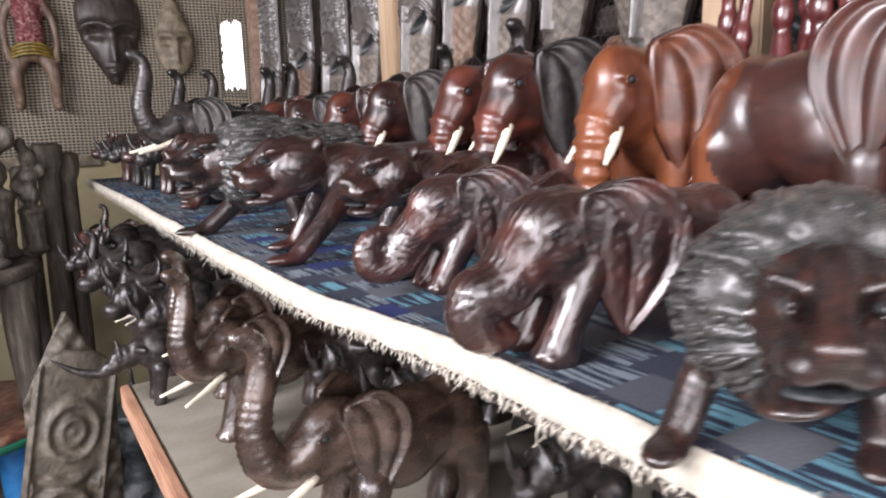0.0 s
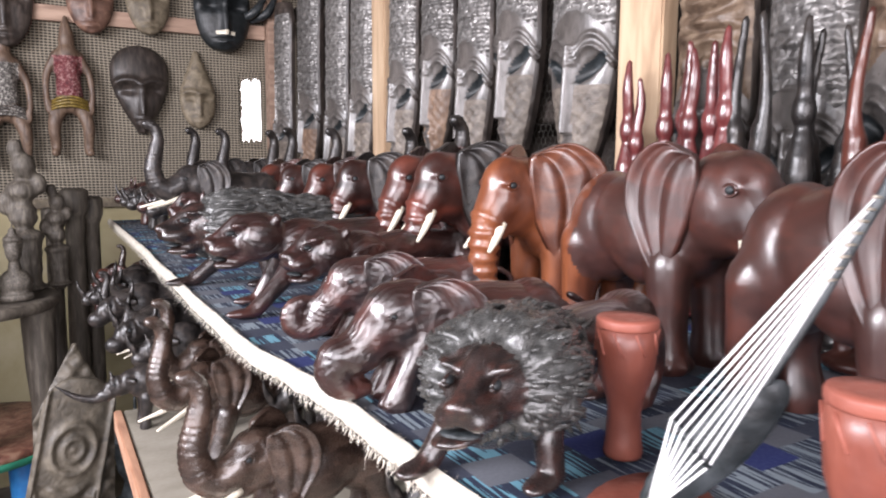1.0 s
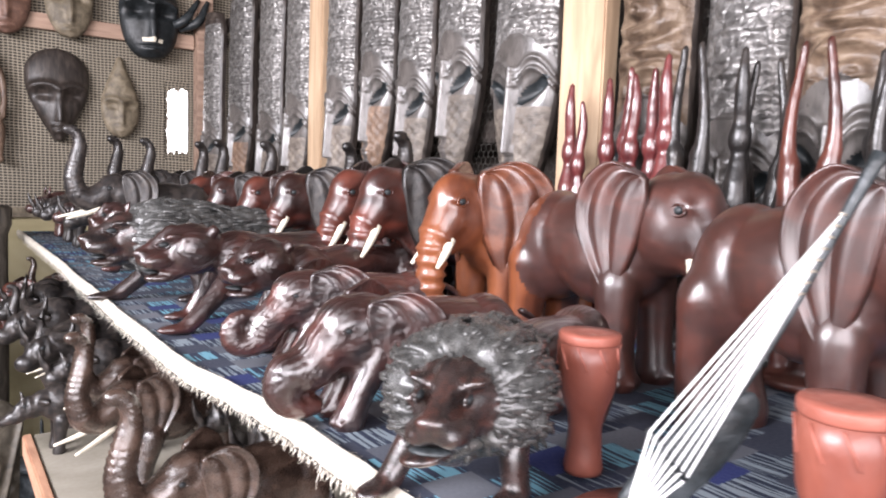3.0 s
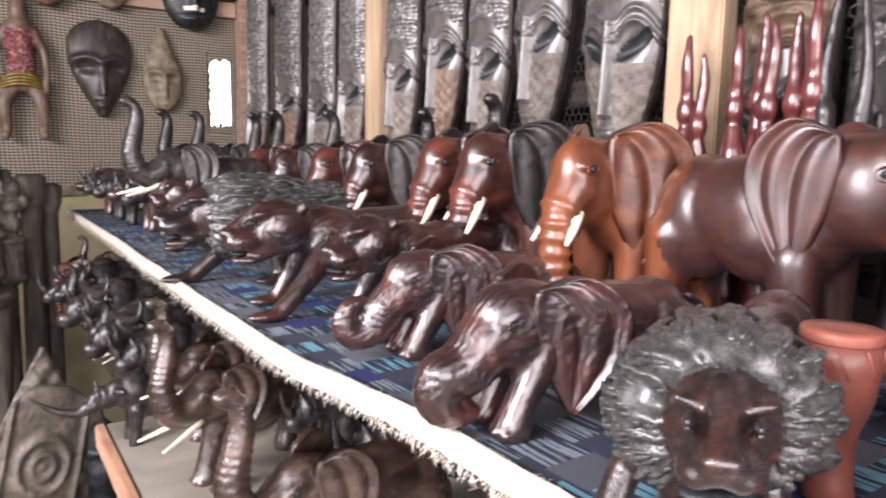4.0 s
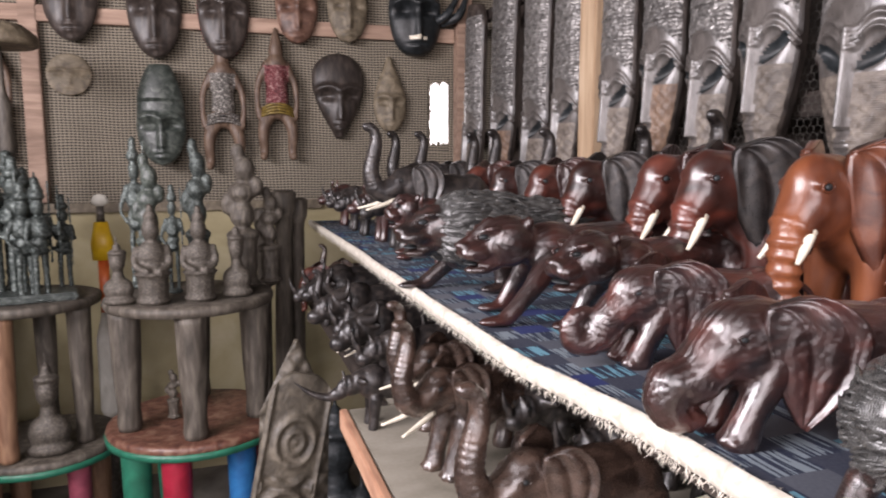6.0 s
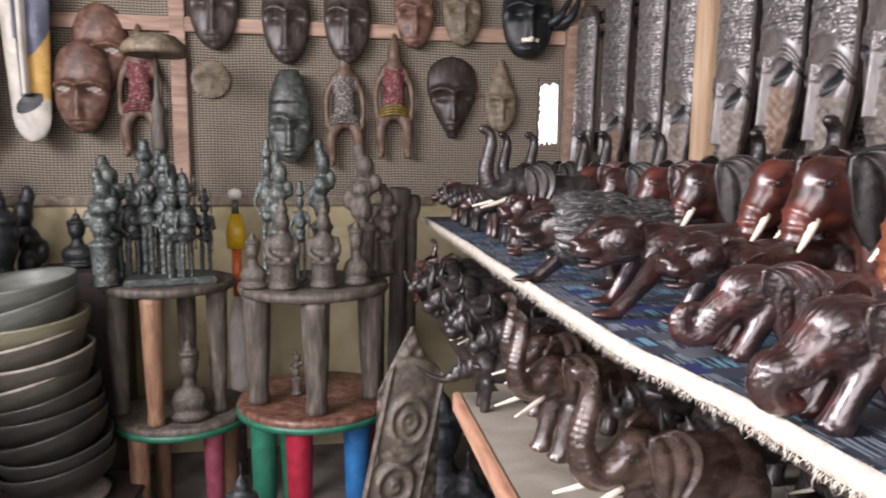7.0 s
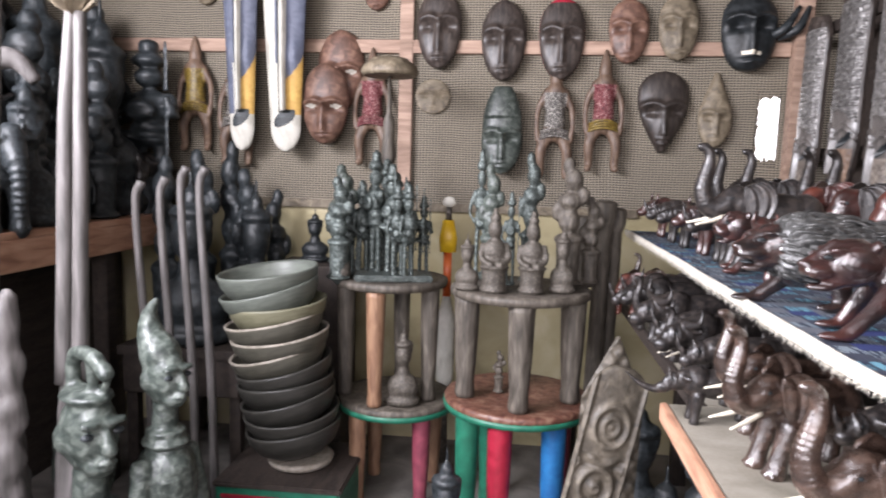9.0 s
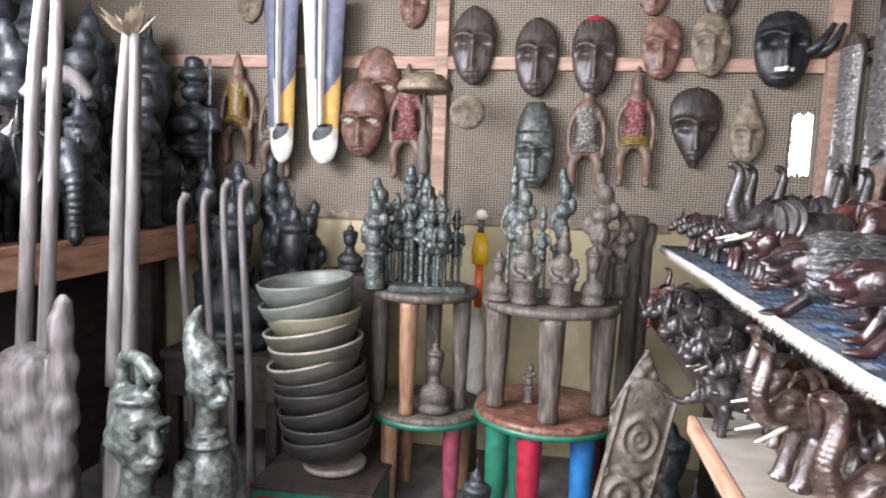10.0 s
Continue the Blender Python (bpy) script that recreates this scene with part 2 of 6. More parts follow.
BEADR = relief(shader("red_white_beads", [(0.06, 0.010, 0.013), (0.15, 0.025, 0.03), (0.38, 0.24, 0.22)], (0.3, 0.5), 90, (1, 1, 1), 0.8), "cells", 160, 0.8)
BEADW = relief(shader("white_grey_beads", [(0.03, 0.026, 0.024), (0.10, 0.09, 0.08), (0.5, 0.47, 0.42)], (0.35, 0.55), 110, (1, 1, 1), 0.8), "cells", 160, 0.8)
# white paint; on the red mask also the light seen through its eyes
PWHITE = shader("white_paint_and_eyehole_light", [(0.36, 0.34, 0.29), (0.50, 0.48, 0.42), (0.62, 0.60, 0.54)], (0.45, 0.65), 14, (1, 1, 0.5), 0.3)
PBLUE = shader("slate_blue_paint", [(0.075, 0.085, 0.12), (0.12, 0.132, 0.18)], (0.45, 0.65), 25)
PYELLOW = shader("ochre_paint", [(0.42, 0.24, 0.06), (0.55, 0.35, 0.10)], (0.45, 0.65), 25)
YELLOWP = shader("bright_yellow_paint", [(0.62, 0.36, 0.01), (0.75, 0.48, 0.02)], (0.35, 0.5), 25)
ORANGEP = shader("orange_red_paint", [(0.50, 0.08, 0.015), (0.62, 0.14, 0.03)], (0.35, 0.5), 25)


def weave(name, light, dark, cell, hole=0.5):
    """Open-weave matting: two crossing sets of strands with darker gaps."""
    m = shader(name, [light, tuple(c * 1.25 for c in light)], (0.7, 0.9), 3, (1, 1, 1), 0.2, 50)
    t = m.node_tree
    b = t.nodes["Principled BSDF"]
    co = t.nodes.new("ShaderNodeTexCoord")
    sep = t.nodes.new("ShaderNodeSeparateXYZ")
    warp = t.nodes.new("ShaderNodeTexNoise")
    warp.inputs["Scale"].default_value = 2.5
    mixv = t.nodes.new("ShaderNodeVectorMath")
    mixv.operation = "MULTIPLY_ADD"
    mixv.inputs[1].default_value = (0.03, 0.03, 0.03)
    t.links.new(co.outputs["Object"], warp.inputs["Vector"])
    t.links.new(warp.outputs["Color"], mixv.inputs[0])
    t.links.new(co.outputs["Object"], mixv.inputs[2])
    t.links.new(mixv.outputs[0], sep.inputs[0])

    def strand(sock, size):
        d = t.nodes.new("ShaderNodeMath")
        d.operation = "MULTIPLY"
        d.inputs[1].default_value = math.pi / size
        s = t.nodes.new("ShaderNodeMath")
        s.operation = "SINE"
        a = t.nodes.new("ShaderNodeMath")
        a.operation = "ABSOLUTE"
        t.links.new(sock, d.inputs[0])
        t.links.new(d.outputs[0], s.inputs[0])
        t.links.new(s.outputs[0], a.inputs[0])
        return a.outputs[0]

    mx = t.nodes.new("ShaderNodeMath")
    mx.operation = "MULTIPLY"
    wide = t.nodes.new("ShaderNodeMath")
    wide.operation = "POWER"
    wide.inputs[1].default_value = 0.45
    t.links.new(strand(sep.outputs[0], cell * 1.3), wide.inputs[0])
    t.links.new(wide.outputs[0], mx.inputs[0])
    t.links.new(strand(sep.outputs[2], cell), mx.inputs[1])
    rp = t.nodes.new("ShaderNodeMapRange")
    rp.inputs["From Min"].default_value, rp.inputs["From Max"].default_value = hole - 0.15, hole + 0.2
    t.links.new(mx.outputs[0], rp.inputs[0])
    mixc = t.nodes.new("ShaderNodeMixRGB")
    mixc.inputs[2].default_value = (*dark, 1)
    t.links.new(b.inputs["Base Color"].links[0].from_socket, mixc.inputs[1])
    t.links.new(rp.outputs[0], mixc.inputs[0])
    t.links.new(mixc.outputs[0], b.inputs["Base Color"])
    inv = t.nodes.new("ShaderNodeMath")
    inv.operation = "SUBTRACT"
    inv.inputs[0].default_value = 1
    t.links.new(rp.outputs[0], inv.inputs[1])
    bp = t.nodes.new("ShaderNodeBump")
    bp.inputs["Strength"].default_value, bp.inputs["Distance"].default_value = 0.7, 0.004
    t.links.new(inv.outputs[0], bp.inputs["Height"])
    t.links.new(bp.outputs[0], b.inputs["Normal"])
    return m


MATTING = weave("open_weave_matting", (0.245, 0.21, 0.158), (0.024, 0.02, 0.016), 0.0142, 0.52)


def cloth_material():
    """Blue strip-woven cloth: staggered blocks of navy, slate and turquoise, the pale ones finely streaked."""
    m = shader("blue_strip_woven_cloth", [(0.02, 0.03, 0.07), (0.03, 0.04, 0.09)], (0.75, 0.95), 5, (1, 1, 1), 0.3, 240)
    t = m.node_tree
    b = t.nodes["Principled BSDF"]

    def mth(op, a, c=None, d=None):
        n = t.nodes.new("ShaderNodeMath")
        n.operation = op
        for i, v in enumerate((a, c, d)):
            if v is None:
                continue
            if isinstance(v, (int, float)):
                n.inputs[i].default_value = v
            else:
                t.links.new(v, n.inputs[i])
        return n.outputs[0]

    co = t.nodes.new("ShaderNodeTexCoord")
    sep = t.nodes.new("ShaderNodeSeparateXYZ")
    t.links.new(co.outputs["Object"], sep.inputs[0])
    x, y = sep.outputs[0], sep.outputs[1]
    row = mth("FLOOR", mth("DIVIDE", x, 0.062))
    odd = mth("FRACT", mth("MULTIPLY", row, 0.5))
    col = mth("FLOOR", mth("ADD", mth("DIVIDE", y, 0.052), odd))
    cmb = t.nodes.new("ShaderNodeCombineXYZ")
    t.links.new(row, cmb.inputs[0])
    t.links.new(col, cmb.inputs[1])
    wn_ = t.nodes.new("ShaderNodeTexWhiteNoise")
    wn_.noise_dimensions = "2D"
    t.links.new(cmb.outputs[0], wn_.inputs["Vector"])
    check = mth("FRACT", mth("MULTIPLY", mth("ADD", row, col), 0.5))
    ramp = t.nodes.new("ShaderNodeValToRGB")
    ramp.color_ramp.interpolation = "CONSTANT"
    e = ramp.color_ramp.elements
    e[0].color, e[1].color = (0.030, 0.036, 0.058, 1), (0.075, 0.083, 0.105, 1)
    e[1].position = 0.35
    e.new(0.62).color = (0.014, 0.024, 0.11, 1)
    e.new(0.8).color = (0.105, 0.112, 0.132, 1)
    t.links.new(wn_.outputs["Value"], ramp.inputs[0])
    ramp2 = t.nodes.new("ShaderNodeValToRGB")
    ramp2.color_ramp.interpolation = "CONSTANT"
    e = ramp2.color_ramp.elements
    e[0].color, e[1].color = (0.19, 0.23, 0.26, 1), (0.12, 0.29, 0.37, 1)
    e[1].position = 0.5
    t.links.new(wn_.outputs["Value"], ramp2.inputs[0])
    mpn = t.nodes.new("ShaderNodeMapping")
    mpn.inputs["Scale"].default_value = (220, 9, 1)
    t.links.new(co.outputs["Object"], mpn.inputs[0])
    st = t.nodes.new("ShaderNodeTexNoise")
    st.inputs["Scale"].default_value, st.inputs["Detail"].default_value = 1.0, 2
    t.links.new(mpn.outputs[0], st.inputs["Vector"])
    stripe = mth("GREATER_THAN", st.outputs["Fac"], 0.52)
    dk = t.nodes.new("ShaderNodeMixRGB")
    dk.inputs[1].default_value = (0.012, 0.02, 0.045, 1)
    t.links.new(stripe, dk.inputs[0])
    t.links.new(ramp2.outputs[0], dk.inputs[2])
    mix = t.nodes.new("ShaderNodeMixRGB")
    t.links.new(mth("GREATER_THAN", check, 0.25), mix.inputs[0])
    t.links.new(ramp.outputs[0], mix.inputs[1])
    t.links.new(dk.outputs[0], mix.inputs[2])
    t.links.new(mix.outputs[0], b.inputs["Base Color"])
    return m


CLOTH = cloth_material()
# emission on a plain board replaces the overexposed sky outside the slit
GLOW = bpy.data.materials.new("glowing_sky_backdrop")
GLOW.use_nodes = True
GLOW.node_tree.nodes["Principled BSDF"].inputs["Base Color"].default_value = (0.8, 0.8, 0.8, 1)
GLOW.node_tree.nodes["Principled BSDF"].inputs["Emission Color"].default_value = (1.0, 0.98, 0.95, 1)
GLOW.node_tree.nodes["Principled BSDF"].inputs["Emission Strength"].default_value = 3.0

# ---------------------------------------------------------------- building helpers


def mesh_from(name, bm, mats, smooth=True):
    me = bpy.data.meshes.new(name)
    bm.to_mesh(me)
    bm.free()
    for m in mats if isinstance(mats, (list, tuple)) else [mats]:
        me.materials.append(m)
    if smooth:
        me.shade_smooth()
    return me


def part(name, bm, material, parent, label="", smooth=False):
    ob = new(name, bm if isinstance(bm, bpy.types.Mesh) else mesh_from(name, bm, material, smooth))
    ob.parent = parent
    return tagged(ob, label) if label else ob


def thing(name, label, category, m=None, data=None, group="", kind=""):
    ob = new(name, data)
    if m is not None:
        ob.matrix_basis = m
    return tagged(ob, label, category, group, kind)


def box(bm, lo, hi, bevel=0.0, m=None):
    c = [(a + b) / 2 for a, b in zip(lo, hi)]
    s = [b - a for a, b in zip(lo, hi)]
    mat = Matrix.Translation(c) @ Matrix.Diagonal((*s, 1))
    r = bmesh.ops.create_cube(bm, size=1, matrix=(m @ mat) if m else mat)
    if bevel:
        edges = list({e for v in r["verts"] for e in v.link_edges})
        bmesh.ops.bevel(bm, geom=edges, offset=bevel, segments=2, affect="EDGES")
    return r["verts"]


def board(name, lo, hi, mat, label, category, kind="structure", bevel=0.004, m=None):
    bm = bmesh.new()
    box(bm, lo, hi, bevel, m)
    return thing(name, label, category, data=mesh_from(name, bm, mat, False), kind=kind)


def lathe(bm, profile, n=28, m=None, mat=0):
    """Revolves (radius, height) pairs round z."""
    rings = []
    for r, z in profile:
        ring = []
        for i in range(n):
            a = 2 * math.pi * i / n
            v = Vector((r * math.cos(a), r * math.sin(a), z))
            ring.append(bm.verts.new(m @ v if m else v))
        rings.append(ring)
    for a, b in zip(rings, rings[1:]):
        for i in range(n):
            f = bm.faces.new((a[i], a[(i + 1) % n], b[(i + 1) % n], b[i]))
            f.material_index, f.smooth = mat, True
    for ring, flip in ((rings[0], True), (rings[-1], False)):
        f = bm.faces.new(ring[::-1] if flip else ring)
        f.material_index = mat
    return rings


def sweep(bm, pts, n=10, mat=0, squash=1.0):
    """A tube through (place, radius) pairs."""
    rings = []
    ps = [Vector(p) for p, _ in pts]
    side = None
    for i, (p, (_, r)) in enumerate(zip(ps, pts)):
        d = (ps[min(i + 1, len(ps) - 1)] - ps[max(i - 1, 0)]).normalized()
        if side is None:
            side = d.orthogonal().normalized()
        side = (side - d * side.dot(d)).normalized()
        up = d.cross(side)
        rings.append([bm.verts.new(p + (side * math.cos(2 * math.pi * k / n) + up * math.sin(2 * math.pi * k / n) * squash) * r) for k in range(n)])
    for a, b in zip(rings, rings[1:]):
        for i in range(n):
            f = bm.faces.new((a[i], a[(i + 1) % n], b[(i + 1) % n], b[i]))
            f.material_index, f.smooth = mat, True
    bm.faces.new(rings[0][::-1]).material_index = mat
    bm.faces.new(rings[-1]).material_index = mat


def smooth_path(pts, k=6):
    """Catmull-Rom through (place, radius) pairs."""
    out = []
    P = [Vector((*p, r)) for p, r in pts]
    P = [P[0] * 2 - P[1]] + P + [P[-1] * 2 - P[-2]]
    for i in range(1, len(P) - 2):
        for j in range(k):
            u = j / k
            a, b, c, d = P[i - 1], P[i], P[i + 1], P[i + 2]
            q = 0.5 * ((2 * b) + (c - a) * u + (2 * a - 5 * b + 4 * c - d) * u * u + (3 * b - a - 3 * c + d) * u ** 3)
            out.append((tuple(q[:3]), max(q[3], 0.001)))
    out.append((tuple(P[-2][:3]), P[-2][3]))
    return out


def ell(c, r, rot=(0, 0, 0)):
    return ("e", c, r if isinstance(r, tuple) else (r, r, r), rot)


def limb(*pts):
    return ("t", pts)


def carve(name, blobs, voxel=0.02, rounds=3):
    """Melts ellipsoids and limbs into one carved body and returns its mesh."""
    bm = bmesh.new()
    for b in blobs:
        if b[0] == "e":
            bmesh.ops.create_icosphere(bm, subdivisions=3, radius=1, matrix=pose(*b[1], *b[3]) @ Matrix.Diagonal((*b[2], 1)))
        else:
            path = smooth_path(b[1], 5) if len(b[1]) > 2 else b[1]
            if len(b[1]) == 2:
                (p0, r0), (p1, r1) = b[1]
                path = [(tuple(Vector(p0).lerp(Vector(p1), j / 6)), r0 + (r1 - r0) * j / 6) for j in range(7)]
            sweep(bm, path, 12)
            for p, r in (path[0], path[-1]):
                bmesh.ops.create_icosphere(bm, subdivisions=2, radius=r, matrix=Matrix.Translation(p))
    me = mesh_from(name, bm, [], True)
    ob = new(name, me)
    rm = ob.modifiers.new("melt", "REMESH")
    rm.mode, rm.voxel_size, rm.use_smooth_shade = "VOXEL", voxel, True
    sm = ob.modifiers.new("soften", "SMOOTH")
    sm.factor, sm.iterations = 0.5, rounds
    out = bpy.data.meshes.new_from_object(ob.evaluated_get(bpy.context.evaluated_depsgraph_get()))
    bpy.data.objects.remove(ob)
    bpy.data.meshes.remove(me)
    return out


def finish(name, body, mats, tint=None, push=None, extras=None):
    """Turns a carved body into the final mesh: push moves points along their normals, tint picks each face's material, extras adds inlaid eyes."""
    bm = bmesh.new()
    bm.from_mesh(body)
    bpy.data.meshes.remove(body)
    bm.normal_update()
    if push:
        moves = [(v, v.normal * push(v.co, v.normal)) for v in bm.verts]
        for v, d in moves:
            v.co += d
    for f in bm.faces:
        f.smooth = True
        f.material_index = tint(f.calc_center_median(), f.normal) if tint else 0
    if extras:
        extras(bm)
    me = bpy.data.meshes.new(name)
    bm.to_mesh(me)
    bm.free()
    for m in mats:
        me.materials.append(m)
    return me

# ---------------------------------------------------------------- the stall itself
FLOOR, SHELF, LOW, EDGE, LOWEDGE = -0.2, 1.19, 0.842, 0.335, 0.161
WALLX, BACK = 1.24, 3.76
board("floor", (-4.2, -3.0, FLOOR - 0.1), (1.6, 4.2, FLOOR), DIRT, "grey swept earth floor of the stall", "floor", bevel=0)
board("ceiling", (-4.2, -3.0, 2.95), (1.6, 4.2, 3.02), CEIL, "smoke-darkened sheet roof over the stall", "ceiling", bevel=0)
board("wall_west", (-4.1, -3.0, FLOOR), (-4.0, 4.2, 2.0), DARKWOOD, "dark plank side wall behind the goods table", "wall", bevel=0)
board("wall_west_upper", (-4.1, 1.4, 2.0), (-4.0, 4.2, 2.95), DARKWOOD, "dark upper planks of the side wall", "wall", bevel=0)
board("wall_east", (1.46, -3.0, FLOOR), (1.52, 4.2, 2.95), DARKWOOD, "dark boarding behind the chicken wire", "wall", bevel=0)
board("wall_south_low", (-4.1, -3.0, FLOOR), (1.5, -2.9, 0.7), DARKWOOD, "low dark plank parapet of the shop front", "wall", bevel=0)
# the back wall: matting with a slit open to daylight beside the corner post
SLIT_L, SLIT_R, SLIT_B, SLIT_T = 1.045, 1.175, 1.55, 1.985
for name, lo, hi in (("wall_north", (-4.1, BACK, 1.28), (SLIT_L, BACK + 0.02, 2.95)), ("wall_north_over_slit", (SLIT_L, BACK, SLIT_T), (SLIT_R, BACK + 0.02, 2.95)),
                     ("wall_north_under_slit", (SLIT_L, BACK, 1.28), (SLIT_R, BACK + 0.02, SLIT_B)), ("wall_north_corner", (SLIT_R, BACK, 1.28), (1.46, BACK + 0.02, 2.95))):
    board(name, lo, hi, MATTING, "open-weave brown matting on the back wall", "matting wall", bevel=0)


def torn_edge(name, along, depth, seed, m):
    """A ragged strip of matting that hangs into the slit: along x, torn on its lower side."""
    rng = random.Random(seed)
    n = 26
    bm = bmesh.new()
    rows = []
    for k in range(n + 1):
        d = depth * (0.35 + 0.65 * abs(noise.noise((k * 0.37, seed, 0)))) + rng.uniform(0, depth * 0.35)
        rows.append([bm.verts.new((along * k / n, y, z)) for y in (0, 0.005) for z in (0, -d)])
    for a, b in zip(rows, rows[1:]):
        for i, j in ((0, 1), (1, 3), (3, 2), (2, 0)):
            bm.faces.new((a[i], b[i], b[j], a[j]))
    return thing(name, "ragged torn matting at the edge of the daylight slit", "matting", m, mesh_from(name, bm, MATTING, False), kind="structure")


torn_edge("wall_north_tear_top", SLIT_R - SLIT_L, 0.07, 2, pose(SLIT_L, BACK + 0.004, SLIT_T))
torn_edge("wall_north_tear_side", SLIT_T - SLIT_B, 0.03, 5, pose(SLIT_L, BACK + 0.010, SLIT_T, 0, 90, 0) @ Matrix.Diagonal((1, 1, -1, 1)))
torn_edge("wall_north_tear_foot", SLIT_R - SLIT_L, 0.08, 9, pose(SLIT_L, BACK + 0.004, SLIT_B) @ Matrix.Diagonal((1, 1, -1, 1)))
board("wall_north_lower", (-4.1, BACK, FLOOR), (1.46, BACK + 0.03, 1.275), CREAM, "cream painted panel under the matting", "wall panel", bevel=0)
# added glowing board: the white sky behind the slit
board("backdrop", (0.2, 6.0, -0.2), (3.2, 6.05, 4.0), GLOW, "self-glowing backdrop for the blown-out sky in the slit", "backdrop", bevel=0)
board("trim", (-4.0, BACK - 0.03, 1.235), (0.42, BACK - 0.002, 1.285), MASKTAN, "dusty wooden ledge under the matting", "ledge")
board("beam_north", (-4.0, BACK - 0.045, 2.165), (SLIT_R + 0.02, BACK - 0.003, 2.24), DUSTPINE, "raw pine rail across the matting wall", "beam")
board("beam_north_upper", (-4.0, BACK - 0.045, 2.72), (1.3, BACK - 0.003, 2.80), DUSTPINE, "upper raw pine rail across the matting wall", "beam")
board("post_north", (-1.005, BACK - 0.05, 1.29), (-0.925, BACK - 0.004, 2.95), DUSTPINE, "raw pine post on the matting wall", "post")
board("post_corner", (1.20, BACK - 0.09, FLOOR), (1.285, BACK - 0.005, 2.95), DUSTPINE, "raw pine corner post", "post")
POSTS = ((2.17, 0.035), (0.83, 0.04))
for y, h in POSTS:
    board("post", (WALLX - 0.06, y - h * 1.6, SHELF - 0.4), (WALLX - 0.01, y + h * 1.6, 2.95), PINE, "raw pine post of the wire wall", "post")


def chicken_wire():
    bm = bmesh.new()
    s = 0.0118
    w, hgt = math.sqrt(3) * s, 1.5 * s

    def wire(a, b, r=0.0009):
        d = (b - a).normalized()
        u = Vector((1, 0, 0))
        v = d.cross(u)
        ring = [[bm.verts.new(p + (u * math.cos(k * 2.094) + v * math.sin(k * 2.094)) * r) for k in range(3)] for p in (a, b)]
        for k in range(3):
            bm.faces.new((ring[0][k], ring[0][(k + 1) % 3], ring[1][(k + 1) % 3], ring[1][k]))

    rng = random.Random(3)
    for i in range(int(2.2 / w)):
        for j in range(int(1.2 / hgt)):
            y, z = 0.2 + (i + 0.5 * (j % 2)) * w, 1.15 + j * hgt
            jit = lambda: rng.uniform(-0.001, 0.001)
            c = Vector((WALLX + 0.003 * math.sin(9 * y) + 0.003 * math.sin(11 * z), y, z))
            p = [c + Vector((jit(), w / 2 * a, s * b)) for a, b in ((0, 1), (1, 0.5), (1, -0.5), (0, -1))]
            for a, b in zip(p, p[1:]):
                wire(a, b)
    return thing("chicken_wire", "galvanised hexagonal chicken wire stretched between posts", "wire netting", data=mesh_from("chicken_wire", bm, WIRE, False), kind="stuff")


chicken_wire()
for z in (1.62, 2.25):
    board("beam_east", (WALLX + 0.006, -0.4, z - 0.03), (WALLX + 0.036, 3.72, z + 0.03), DARKWOOD, "dark rail behind the wire carrying the tall masks", "beam")

# upper shelf: board, cloth and its frayed edge
board("upper_shelf", (EDGE + 0.012, -1.6, SHELF - 0.045), (WALLX - 0.07, 3.45, SHELF - 0.008), DARKWOOD, "long dark wooden display shelf", "shelf", kind="")


def cloth_edge(y):
    """Where the cloth's edge lies: it juts out over the aisle beyond the lion."""
    t = min(1, max(0, (y - 0.45) / 0.4))
    u = min(1, max(0, (y - 1.3) / 0.9))
    return EDGE + 0.004 - 0.036 * t * t * (3 - 2 * t) + 0.014 * u


def cloth_sheet():
    bm = bmesh.new()
    nx, ny = 36, 160
    rng = random.Random(8)
    g = [[bm.verts.new((cloth_edge(-1.6 + 5.05 * j / ny) + (WALLX - 0.075 - cloth_edge(-1.6 + 5.05 * j / ny)) * i / nx, -1.6 + 5.05 * j / ny, SHELF - 0.003 + 0.0022 * noise.noise((i * 0.4, j * 0.5, 1)))) for j in range(ny + 1)] for i in range(nx + 1)]
    for i in range(nx):
        for j in range(ny):
            bm.faces.new((g[i][j], g[i + 1][j], g[i + 1][j + 1], g[i][j + 1])).smooth = True
    return thing("shelf_cloth", "blue strip-woven patterned cloth spread on the shelf", "cloth", data=mesh_from("shelf_cloth", bm, CLOTH))


cloth_sheet()


